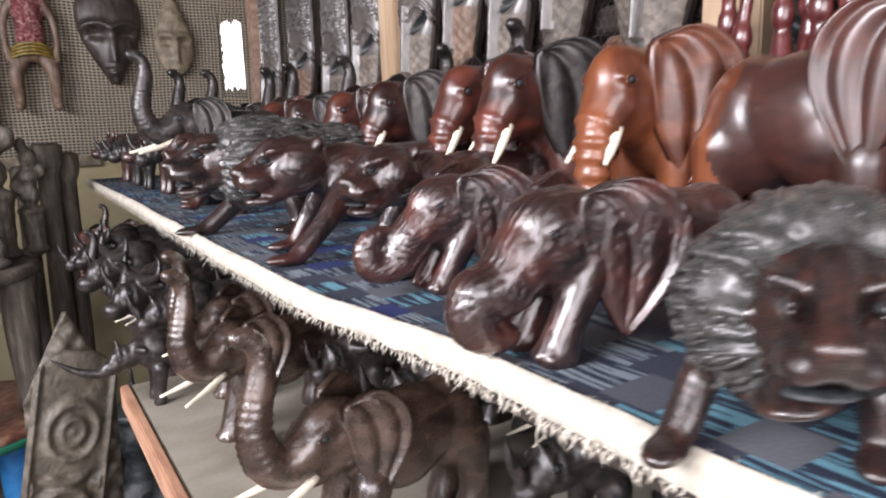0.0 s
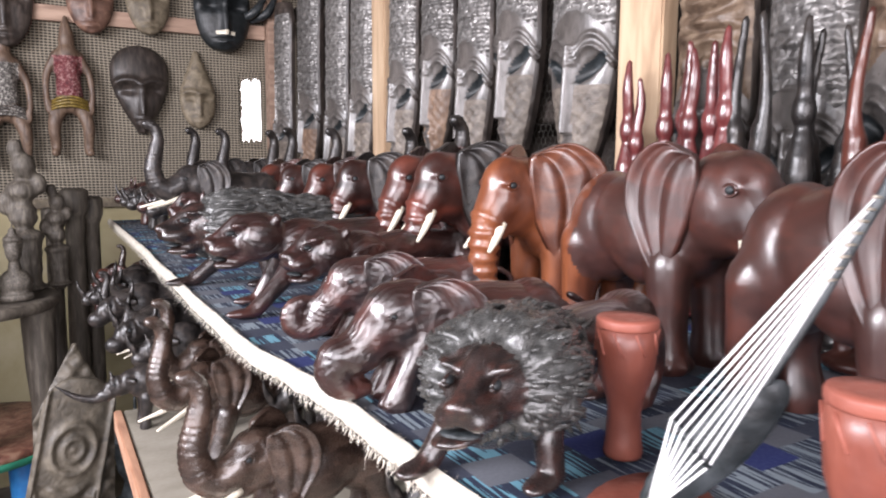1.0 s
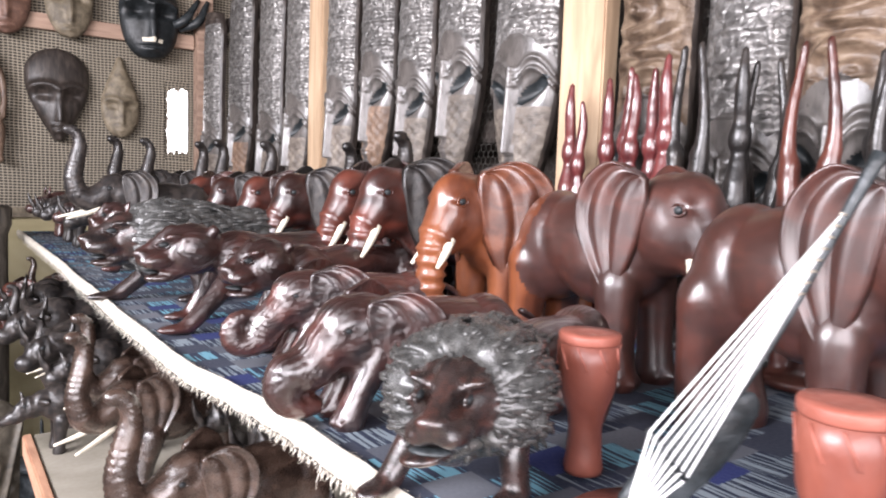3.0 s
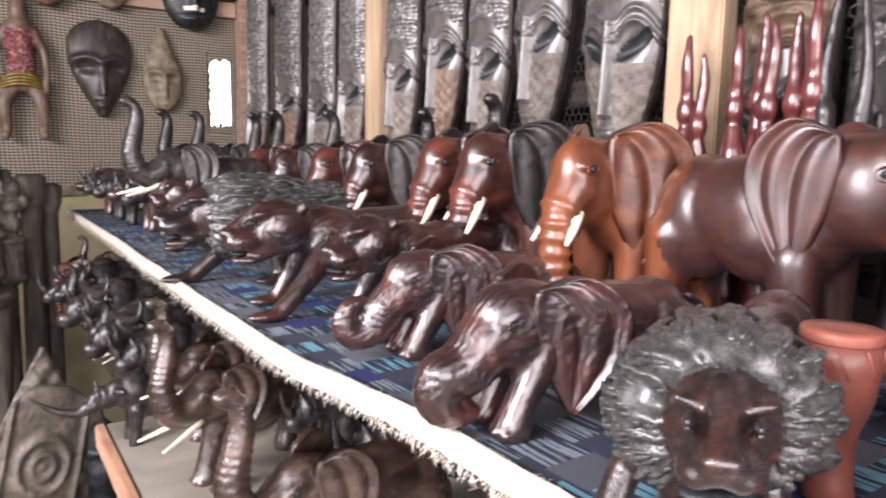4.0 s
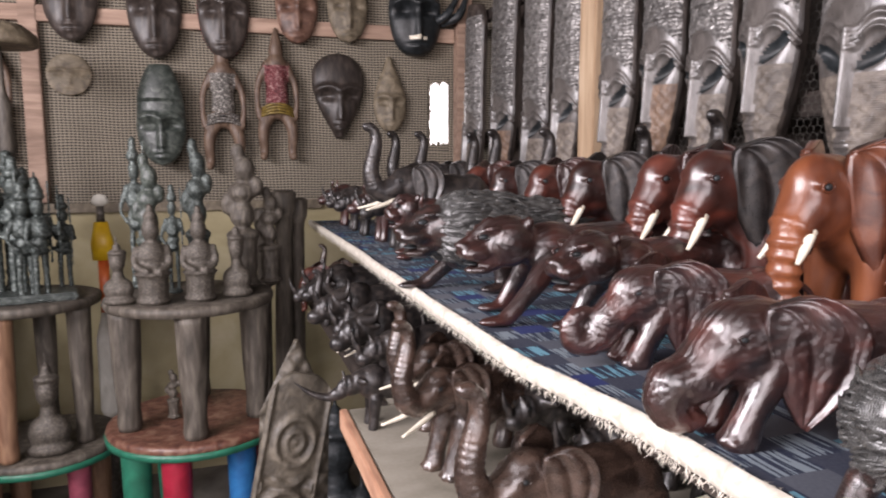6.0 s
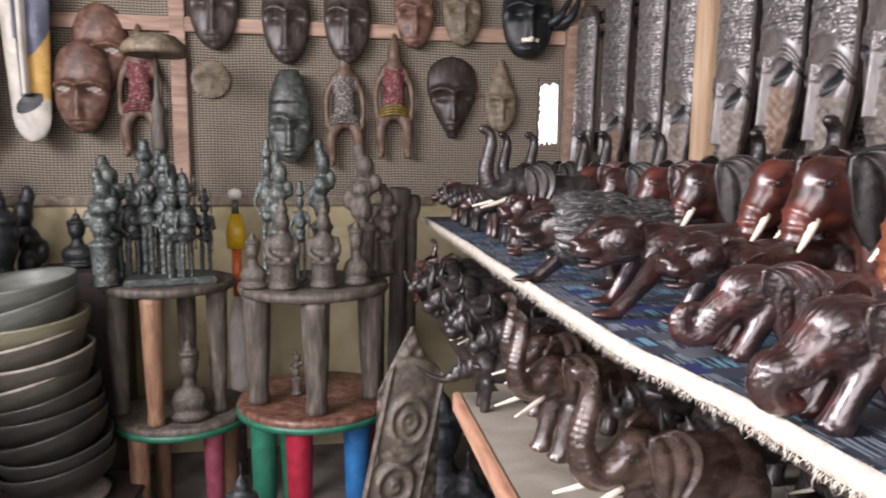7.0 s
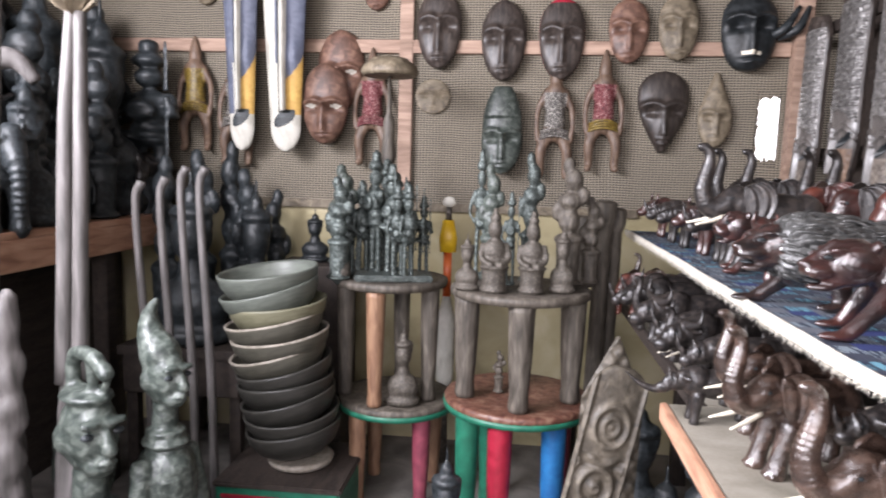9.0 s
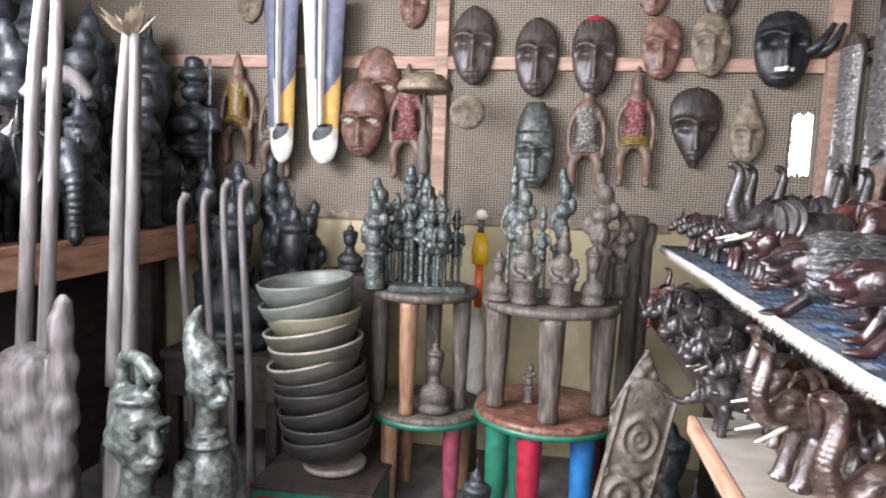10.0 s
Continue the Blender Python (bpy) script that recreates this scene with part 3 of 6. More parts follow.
def frayed_edge():
    """The cloth's cream selvedge folded over the shelf's edge, with loose threads."""
    bm = bmesh.new()
    rng = random.Random(5)
    n = 420
    prof = [(0.006, 0.002), (0.001, 0.003), (-0.004, -0.001), (-0.006, -0.009), (-0.005, -0.017), (-0.002, -0.024)]
    rows = []
    for j in range(n + 1):
        y = -1.6 + 5.05 * j / n
        wob = 0.004 * noise.noise((y * 3, 0, 5)) + 0.003 * noise.noise((y * 14, 2, 5))
        rows.append([bm.verts.new((cloth_edge(y) + a + wob, y, SHELF + b * (1 + 0.12 * noise.noise((y * 30, k, 0))) + (0.002 if k == 0 else 0))) for k, (a, b) in enumerate(prof)])
    for a, b in zip(rows, rows[1:]):
        for k in range(len(prof) - 1):
            bm.faces.new((a[k], b[k], b[k + 1], a[k + 1])).smooth = True
    hem = thing("frayed_selvedge", "thick cream frayed edge of the shelf cloth", "cloth edge", data=mesh_from("frayed_selvedge", bm, FRINGE))
    bm = bmesh.new()
    for j in range(3600):
        y = rng.uniform(-0.6, 3.4)
        top = rng.random() < 0.2
        p = Vector((cloth_edge(y) + (0.006 if top else rng.uniform(-0.008, -0.002)), y, SHELF + (0.003 if top else -0.018 - rng.uniform(0, 0.008))))
        d = Vector((rng.uniform(0.0, 0.9), rng.uniform(-0.8, 0.8), 0.15)) if top else Vector((rng.uniform(-0.6, 0.25), rng.uniform(-0.7, 0.7), -1))
        length = rng.uniform(0.003, 0.013) * (1.9 if rng.random() < 0.10 else 1) * (0.6 if top else 1)
        q = p + d.normalized() * length
        mid = p.lerp(q, 0.5) + Vector((rng.uniform(-1, 1), rng.uniform(-1, 1), 0)) * 0.003
        w = Vector((0, 0.0009, 0)) if not top else Vector((0.0005, 0.0007, 0))
        a, b, c, e, f = (bm.verts.new(v) for v in (p - w, p + w, mid + w * 0.8, mid - w * 0.8, q))
        bm.faces.new((a, b, c, e))
        bm.faces.new((e, c, f))
    part("loose_threads", bm, FRINGE, hem)["kind"] = "stuff"


frayed_edge()
# lower shelf
low = thing("lower_shelf", "dusty grey lower shelf with a reddish plank edge", "shelf")
for x0, y0, y1 in ((LOWEDGE, -1.6, 1.60), (LOWEDGE + 0.11, 1.603, 3.3)):
    bm = bmesh.new()
    box(bm, (x0 + 0.022, y0, LOW - 0.03), (WALLX - 0.07, y1, LOW), 0.003)
    part("shelf_board", bm, SHELFTOP, low)
    bm = bmesh.new()
    box(bm, (x0, y0, LOW - 0.05), (x0 + 0.02, y1, LOW + 0.003), 0.003)
    part("edge_plank", bm, REDPINE if x0 == LOWEDGE else DARKWOOD, low, "reddish weathered edge plank" if x0 == LOWEDGE else "dark edge plank")
for y in (3.38, 1.15, -1.2):
    board("shelf_upright", (0.62, y - 0.04, FLOOR), (0.70, y + 0.04, SHELF - 0.046), DARKWOOD, "dark upright carrying the shelves", "shelf post", kind="structure")

# ---------------------------------------------------------------- carved animals (all face +x before they are placed)


def seg(p, a, b):
    a, b = Vector(a), Vector(b)
    u = max(0, min(1, (p - a).dot(b - a) / (b - a).length_squared))
    return (p - a.lerp(b, u)).length, u


def hump_at(x, c, w):
    return math.exp(-((x - c) / w) ** 2)


def add_eye(bm, c, r, mat, ring=0):
    bmesh.ops.create_icosphere(bm, subdivisions=2, radius=r, matrix=Matrix.Translation(c) @ Matrix.Diagonal((1, 0.55, 0.8, 1)))
    # lids
    n = 10
    path = [((c[0] + 1.7 * r * math.cos(2 * math.pi * k / n), c[1] * 1.0, c[2] + 1.15 * r * math.sin(2 * math.pi * k / n)), r * 0.28) for k in range(n + 1)]
    sweep(bm, path, 5, ring)


TRUNKS = {
    "tuck": [((0.65, 0, 0.78), 0.135), ((0.745, 0, 0.64), 0.10), ((0.77, 0, 0.46), 0.08), ((0.75, 0, 0.28), 0.07), ((0.735, 0, 0.12), 0.06), ((0.77, 0, 0.05), 0.052)],
    "curl": [((0.68, 0, 0.66), 0.15), ((0.80, 0, 0.50), 0.14), ((0.90, 0, 0.34), 0.115), ((1.02, 0, 0.29), 0.095), ((1.10, 0, 0.38), 0.08), ((1.09, 0, 0.52), 0.066), ((1.0, 0, 0.585), 0.055)],
    "up": [((0.68, 0, 0.80), 0.15), ((0.82, 0, 0.74), 0.13), ((0.94, 0, 0.81), 0.115), ((0.985, 0, 0.99), 0.10), ((0.945, 0, 1.19), 0.085), ((0.915, 0, 1.35), 0.072), ((0.965, 0, 1.47), 0.06), ((1.04, 0, 1.49), 0.052)],
    "hook": [((0.68, 0, 0.70), 0.15), ((0.83, 0, 0.60), 0.14), ((0.96, 0, 0.46), 0.12), ((1.0, 0, 0.34), 0.10), ((0.94, 0, 0.235), 0.085), ((0.82, 0, 0.21), 0.07)],
}


def ear_sheet(bm, hinge, size, flare, s):
    """A carved ear: a thick leaf with long ridges that run from its rounded top to the tip below. s: the side."""
    front = smooth_path([((0.05, 0, 0.15), 0.1), ((0.05, 0, 0.02), 0.1), ((0.0, 0, -0.18), 0.1), ((-0.09, 0, -0.40), 0.1)], 8)
    rear = smooth_path([((0.03, 0, 0.17), 0.1), ((-0.13, 0, 0.225), 0.1), ((-0.265, 0, 0.12), 0.1), ((-0.29, 0, -0.06), 0.1), ((-0.21, 0, -0.25), 0.1), ((-0.10, 0, -0.41), 0.1)], 8)
    cols, rows = 20, 24
    sheets = []
    for back in (0, 1):
        grid = []
        for i in range(cols + 1):
            u = i / cols
            line = []
            for j in range(rows + 1):
                t = j / rows
                ends = []
                for path in (front, rear):
                    k = min(int(t * (len(path) - 1)), len(path) - 2)
                    ends.append(Vector(path[k][0]).lerp(Vector(path[k + 1][0]), t * (len(path) - 1) - k))
                p = ends[0].lerp(ends[1], u) * size
                y = flare * max(0, -p.x) + 0.03 * u * (1 - u)
                if back:
                    y -= 0.04
                else:
                    fold = abs(math.sin(math.pi * (2.3 * u ** 1.3 + 0.3 * t))) ** 0.7
                    y += 0.034 * size * (fold - 0.55) * math.sin(math.pi * min(0.97, 0.12 + t * 0.85)) * min(1, u * 4) + 0.022 * size * hump_at(u, 0.95, 0.08)
                line.append(bm.verts.new((hinge[0] + p.x, (hinge[1] + y) * s, hinge[2] + p.z)))
            grid.append(line)
        sheets.append(grid)
    f, b = sheets
    fs = []
    for i in range(cols):
        for j in range(rows):
            fs.append([f[i][j], f[i + 1][j], f[i + 1][j + 1], f[i][j + 1]])
            fs.append([b[i][j], b[i][j + 1], b[i + 1][j + 1], b[i + 1][j]])
        for j, flip in ((0, 0), (rows, 1)):
            q = [f[i][j], b[i][j], b[i + 1][j], f[i + 1][j]]
            fs.append(q[::-1] if flip else q)
    for j in range(rows):
        fs.append([f[cols][j], b[cols][j], b[cols][j + 1], f[cols][j + 1]])
        fs.append([f[0][j], f[0][j + 1], b[0][j + 1], b[0][j]])
    for vs in fs:
        bm.faces.new(vs if s > 0 else vs[::-1]).smooth = True


def elephant_mesh(name, trunk, mats, tusk="down", ear=1.0, low=0.0, long=1.0, head=1.0, short=1.0, fore=0.0, flare=0.35, broad=1.0, sag=0.0, hinge=0.48, sap=None):
    """Unit elephant: its back is 1 high. mats: body, ear, inlay, eye. low: how far the head hangs; sap: paler sapwood at the rump."""
    path = [((x, y, z - low * min(1, (x - 0.5) * 3) * (0.45 if z < 0.6 else 1)), r * (0.5 + 0.5 * head)) for (x, y, z), r in TRUNKS[trunk]]
    hz = 0.80 - low
    L = long
    blobs = [ell((0.0, 0, 0.68 - sag), (0.46 * L, 0.24, 0.27)), ell((-0.28 * L, 0, 0.64 - sag), (0.25, 0.245, 0.31)), ell((0.25, 0, 0.68 - sag), (0.24, 0.23, 0.29)), ell((0.1, 0, 0.60), (0.3, 0.25, 0.25)),
             ell((0.50, 0, hz + 0.0), (0.22 * head, 0.16 * head * broad, 0.22 * head)), ell((0.60, 0, hz + 0.06), (0.15 * head, 0.145 * head * broad, 0.17 * head)), ell((0.56, 0, hz + 0.14), (0.12, 0.12, 0.1)), ell((0.66, 0, hz - 0.17), (0.12, 0.09, 0.07)), limb(*path)]
    for s in (-1, 1):
        blobs += [limb(((0.30 + fore * 0.4, 0.14 * s, 0.5), 0.125), ((0.32 + fore * 0.8, 0.145 * s, 0.22), 0.095), ((0.33 + fore, 0.145 * s, 0.03), 0.11)),
                  limb(((-0.36 * L, 0.13 * s, 0.55), 0.15), ((-0.40 * L, 0.14 * s, 0.24), 0.10), ((-0.36 * L, 0.14 * s, 0.03), 0.115))]
    # brow ridges and toes
    for s in (-1, 1):
        blobs.append(limb(((0.60, 0.10 * head * broad * s, hz + 0.13), 0.035), ((0.70, 0.115 * head * broad * s, hz + 0.09), 0.025)))
        blobs += [ell((0.33 + fore + 0.105 * math.cos(k * 0.7), 0.145 * s + 0.105 * math.sin(k * 0.7), 0.03), 0.03) for k in (-1, 0, 1)]
    blobs.append(limb(((-0.50 * L, 0, 0.78 - sag), 0.035), ((-0.60 * L, 0, 0.55), 0.028), ((-0.57 * L, 0, 0.32), 0.03)))
    body = carve(name, blobs, 0.021, 3)

    def push(p, n):
        d = 0.0
        best, at = 9, 0
        for k, (q, r) in enumerate(zip(path, path[1:])):
            dd, u = seg(p, q[0], r[0])
            if dd < best:
                best, at = dd, k + u
        if best < 0.17 and at > 0.8 and p.x > (0.64 if trunk == "tuck" else 0.72):
            d += {"curl": 0.006, "hook": 0.005, "up": 0.005}.get(trunk, 0.005 if tusk == "hang" else 0.011) * math.sin(at * (16 if trunk == "tuck" else 26))
        return d + 0.003 * noise.noise(p * 9)

    pieces = []
    for s in (-1, 1):
        if tusk:
            bm = bmesh.new()
            tip = tuple(Vector((0.70, 0.09 * s, hz - 0.14)).lerp(Vector((0.94, 0.15 * s, hz - 0.46) if tusk == "down" else (0.78, 0.13 * s, hz - 0.55) if tusk == "hang" else (1.10, 0.17 * s, hz - 0.25)), short))
            sweep(bm, smooth_path([((0.70, 0.09 * s, hz - 0.14), 0.028), (tuple(Vector((0.70, 0.09 * s, hz - 0.16)).lerp(Vector(tip), 0.5)), 0.024), (tip, 0.011)], 4), 8)
            pieces.append(("tusk", mesh_from("tusk", bm, mats[2]), "bone-white tusk"))
        bm = bmesh.new()
        add_eye(bm, (0.655, (0.128 * head * broad + 0.008) * s, hz + 0.075), 0.024, 0, 1)
        pieces.append(("eye", mesh_from("eye", bm, [mats[3], mats[0]]), ""))
        bm = bmesh.new()
        ear_sheet(bm, (hinge, 0.15 * head * broad + 0.012 + 0.3 * max(0, 0.48 - hinge), hz + 0.06), ear, flare, s)
        pieces.append(("ear", mesh_from("ear", bm, mats[1], False), ""))
    return finish(name, body, [mats[0], sap or mats[0]], (lambda p, n: 1 if p.x < -0.30 + 0.06 * noise.noise(p * 3) and p.z < 0.98 else 0) if sap else None, push), pieces


def lion_mesh(name, mats, mane=True, crouch=0.0, long=False, twist=0.0):
    """Unit lion: its back is about 1 high; mats: body, mane, inlay, eye."""
    hz = 0.72 if mane else 0.78
    blobs = [ell((-0.25, 0, 0.72), (0.75, 0.21, 0.22)), ell((-0.85, 0, 0.68), (0.26, 0.22, 0.27)), ell((0.28, 0, 0.70), (0.28, 0.23, 0.27)), ell((0.64, 0, hz), (0.22, 0.23, 0.27)),
             ell((0.86, 0, hz - 0.07), (0.17, 0.13, 0.10)), ell((0.90, 0.07, hz - 0.10), (0.12, 0.085, 0.085)), ell((0.90, -0.07, hz - 0.10), (0.12, 0.085, 0.085)), ell((0.86, 0, hz - 0.27), (0.12, 0.12, 0.05)), ell((0.78, 0, hz - 0.2), (0.12, 0.12, 0.1)),
             limb(((0.78, 0, hz + 0.20), 0.06), ((0.90, 0, hz + 0.06), 0.055), ((0.99, 0, hz - 0.02), 0.055)), ell((1.0, 0, hz - 0.02), (0.05, 0.085, 0.05)), ell((0.80, 0.12, hz + 0.13), (0.07, 0.085, 0.035), (20, 0, 0)), ell((0.80, -0.12, hz + 0.13), (0.07, 0.085, 0.035), (-20, 0, 0)),
             limb(((-1.05, 0, 0.74), 0.05), ((-1.22, 0.05, 0.45), 0.04), ((-1.15, 0.1, 0.16), 0.045))]
    step = lambda s: (0.16 + crouch) * (1 if s < 0 else -0.6) if mane else crouch * (2 + s)
    if mane:
        blobs += [ell((0.54, 0, hz - 0.03), (0.24, 0.42, 0.42)), ell((0.36, 0, hz - 0.02), (0.34, 0.38, 0.40)), ell((0.52, 0, hz - 0.26), (0.2, 0.24, 0.24)), ell((0.16, 0, hz + 0.02), (0.28, 0.27, 0.28))]
    if long:
        blobs += [ell((0.0, 0, hz + 0.02), (0.45, 0.25, 0.27)), ell((-0.25, 0, hz + 0.0), (0.3, 0.22, 0.24))]
    for s in (-1, 1):
        blobs += [limb(((0.32, 0.17 * s, 0.6), 0.13), ((0.40 + step(s) * 0.5, 0.27 * s, 0.3), 0.085), ((0.46 + step(s), 0.31 * s, 0.05), 0.075)), ell((0.54 + step(s), 0.31 * s, 0.045), (0.13, 0.085, 0.05)),
                  limb(((-0.85, 0.14 * s, 0.58), 0.16), ((-0.98, 0.16 * s, 0.30), 0.09), ((-0.86, 0.17 * s, 0.05), 0.075)), ell((-0.78, 0.17 * s, 0.045), (0.12, 0.075, 0.045))]
        if not mane:
            blobs.append(ell((0.52, 0.15 * s, hz + 0.19), (0.04, 0.06, 0.07)))
    body = carve(name, blobs, 0.023, 3)

    def in_mane(p):
        if not mane:
            return False
        face = ((p.x - 0.88) / 0.30) ** 2 + (p.y / 0.245) ** 2 + ((p.z - hz + 0.01) / 0.29) ** 2 < 1
        return (-0.42 if long else -0.1) < p.x < 0.80 and p.z > (0.36 if p.x > 0.1 else 0.66) and not face and math.hypot(p.y, p.z - hz) > 0.1

    def push(p, n):
        if in_mane(p):
            a = math.atan2(p.y, p.z - hz + 0.05)
            return 0.028 * math.sin(a * 17 + 5 * noise.noise(p * 4)) * (0.6 + 0.6 * noise.noise(p * 7)) + 0.02 * noise.noise(p * 11)
        return 0.004 * noise.noise(p * 8)

    def tone(p, n):
        if in_mane(p):
            return 1
        return 2 if mane and (p.x > 0.5 or (p.x > 0.2 and p.z < 0.5)) else 0

    def turned(me):
        """Turns the head aside, towards the aisle."""
        for v in me.vertices if twist else ():
            w = min(1.0, max(0.0, v.co.x / 0.4)) * min(1.0, max(0.0, (v.co.z - 0.3) / 0.25))
            a = math.radians(twist) * w
            x, y = v.co.x - 0.2, v.co.y
            v.co.x, v.co.y = 0.2 + x * math.cos(a) - y * math.sin(a), x * math.sin(a) + y * math.cos(a)
        return me

    me = finish(name, body, mats[:3], tone, push)
    pieces = []
    for s in (-1, 1):
        bm = bmesh.new()
        add_eye(bm, (0.865, 0.115 * s, hz + 0.065), 0.034, 0, 1)
        pieces.append(("eye", turned(mesh_from("eye", bm, [mats[3], mats[2] if mane else mats[0]])), ""))
    bm = bmesh.new()
    bmesh.ops.create_icosphere(bm, subdivisions=2, radius=0.06, matrix=Matrix.Translation((0.93, 0, hz - 0.205)) @ Matrix.Diagonal((0.8, 1.7, 0.32, 1)))
    pieces.append(("mouth", turned(mesh_from("mouth", bm, mats[3])), "black parted mouth"))
    if mane:
        # carved locks, swept back from the face and down under the chin
        rng = random.Random(17)
        roots = [(v.co.copy(), v.normal.copy()) for v in me.vertices if in_mane(v.co)]
        rng.shuffle(roots)
        bm = bmesh.new()
        for p, n in roots[:520]:
            away = p - Vector((0.95, 0, hz + 0.02))
            d = (away - n * away.dot(n) + Vector((-0.22, 0, -0.16))).normalized()
            side = n.cross(d) * rng.uniform(-0.25, 0.25)
            l = rng.uniform(0.11, 0.20)
            w = rng.uniform(0.018, 0.030)
            sweep(bm, smooth_path([(tuple(p - n * 0.015), w * 0.6), (tuple(p + (d + side * 0.5) * l * 0.35 + n * 0.006), w), (tuple(p + (d + side) * l * 0.75 - n * 0.012), w * 0.7), (tuple(p + (d + side * 1.7) * l - n * 0.03), 0.003)], 2), 6, 0, 0.7)
        pieces.append(("mane", turned(mesh_from("mane", bm, mats[1])), "carved dark mane in long locks"))
    return turned(me), pieces


def horned_mesh(name, mats, horns="buffalo"):
    """Unit buffalo or rhinoceros, mats: body, hair, inlay, eye."""
    hz = 0.74
    blobs = [ell((-0.15, 0, 0.70), (0.62, 0.25, 0.27)), ell((0.25, 0, 0.74), (0.28, 0.24, 0.29)), ell((-0.6, 0, 0.68), (0.24, 0.23, 0.27)), ell((0.62, 0, hz - 0.02), (0.22, 0.15, 0.17)), ell((0.82, 0, hz - 0.13), (0.14, 0.11, 0.11)), ell((0.44, 0, hz + 0.03), (0.2, 0.18, 0.2)),
             limb(((-0.82, 0, 0.78), 0.035), ((-0.92, 0, 0.5), 0.028), ((-0.9, 0, 0.3), 0.032))]
    for s in (-1, 1):
        blobs += [limb(((0.25, 0.14 * s, 0.5), 0.12), ((0.28, 0.15 * s, 0.2), 0.08), ((0.30, 0.15 * s, 0.03), 0.09)), limb(((-0.58, 0.14 * s, 0.55), 0.14), ((-0.64, 0.15 * s, 0.25), 0.085), ((-0.58, 0.15 * s, 0.03), 0.09)),
                  ell((0.48, 0.2 * s, hz + 0.09), (0.05, 0.12, 0.05), (0, 0, 30 * s))]
        if horns == "buffalo":
            blobs.append(limb(((0.56, 0.05 * s, hz + 0.15), 0.06), ((0.54, 0.22 * s, hz + 0.16), 0.055), ((0.52, 0.36 * s, hz + 0.22), 0.04), ((0.50, 0.36 * s, hz + 0.36), 0.022), ((0.5, 0.28 * s, hz + 0.42), 0.012)))
    if horns == "long":
        blobs += [limb(((0.84, 0, hz - 0.15), 0.085), ((1.02, 0, hz - 0.17), 0.07), ((1.26, 0, hz - 0.08), 0.05), ((1.52, 0, hz + 0.13), 0.014)), limb(((0.70, 0, hz + 0.08), 0.05), ((0.76, 0, hz + 0.24), 0.014))]
    if horns == "rhino":
        blobs += [limb(((0.86, 0, hz - 0.05), 0.06), ((0.97, 0, hz + 0.1), 0.04), ((1.02, 0, hz + 0.3), 0.012)), limb(((0.74, 0, hz + 0.08), 0.04), ((0.78, 0, hz + 0.2), 0.014))]
    body = carve(name, blobs, 0.022, 3)

    pieces = []
    for s in (-1, 1):
        bm = bmesh.new()
        add_eye(bm, (0.72, 0.128 * s, hz + 0.04), 0.024, 0, 1)
        pieces.append(("eye", mesh_from("eye", bm, [mats[3], mats[0]]), ""))
    return finish(name, body, mats[:1], None, lambda p, n: 0.005 * noise.noise(p * 7) + (0.008 * math.sin(p.x * 70) if 0.62 < p.x < 0.95 and p.z > hz - 0.05 else 0)), pieces


EYE = BLACKFIG
meshes = {
    "el_rose_down": elephant_mesh("elephant", "tuck", [WALLROSE, EBONY, IVORY, EYE], ear=1.12, head=1.1, short=0.6, flare=0.6, broad=0.85),
    "el_orange": elephant_mesh("elephant", "tuck", [ORANGE, REDBROWN, IVORY, EYE], ear=1.15, head=1.12, short=0.5, flare=0.6, broad=0.85),
    "el_cherry": elephant_mesh("elephant", "tuck", [CHERRY, ROSE, IVORY, EYE], ear=1.12, head=1.1, short=0.6, flare=0.6, broad=0.85),
    "el_big": elephant_mesh("elephant", "tuck", [DUSKROSE, DUSKROSE, IVORY, EYE], tusk="hang", ear=1.02, head=1.15, short=0.42, flare=0.22, hinge=0.43),
    "el_big_sap": elephant_mesh("elephant", "tuck", [DUSKROSE, DUSKROSE, IVORY, EYE], tusk="hang", ear=1.02, head=1.15, short=0.42, flare=0.22, hinge=0.43, sap=ORANGE),
    "el_hook": elephant_mesh("elephant", "hook", [ROSE, ROSE, IVORY, EYE], tusk="", ear=1.3, low=0.20, long=1.5, head=1.4, flare=0.5, sag=0.10, fore=0.3),
    "el_curl": elephant_mesh("elephant", "curl", [ROSE, ROSE, IVORY, EYE], tusk="", ear=1.4, low=0.20, long=1.5, head=1.4, flare=0.5, sag=0.10, fore=0.3),
    "el_up": elephant_mesh("elephant", "up", [BROWNEL, BROWNEL, IVORY, EYE], tusk="out", fore=0.2),
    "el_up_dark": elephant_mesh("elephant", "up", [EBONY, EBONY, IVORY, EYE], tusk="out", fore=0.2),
    "lion": lion_mesh("lion", [ROSE, MANE, DARKFACE, EYE], twist=18),
    "lion_long": lion_mesh("lion", [ROSE, MANE, DARKFACE, EYE], crouch=0.12, long=True),
    "lioness": lion_mesh("lioness", [ROSE, ROSE, ROSE, EYE], mane=False, crouch=0.1),
    "buffalo": horned_mesh("buffalo", [ROSE, MANE, IVORY, EYE]),
    "rhino": horned_mesh("rhinoceros", [EBONY, MANE, IVORY, EYE], "rhino"),
    "buffalo_black": horned_mesh("buffalo", [EBONY, MANE, IVORY, EYE]),
    "rhino_long": horned_mesh("rhinoceros", [EBONY, MANE, IVORY, EYE], "long"),
}


def animal(kind, name, label, category, m, group=""):
    """A carved body with its ears, tusks, eyes or mane under it."""
    me, pieces = meshes[kind]
    ob = thing(name, label, category, m, me, group)
    for nm, data, words in pieces:
        piece = part(nm, data, None, ob, words)
        if nm == "mane":
            piece["kind"] = "stuff"
    return ob


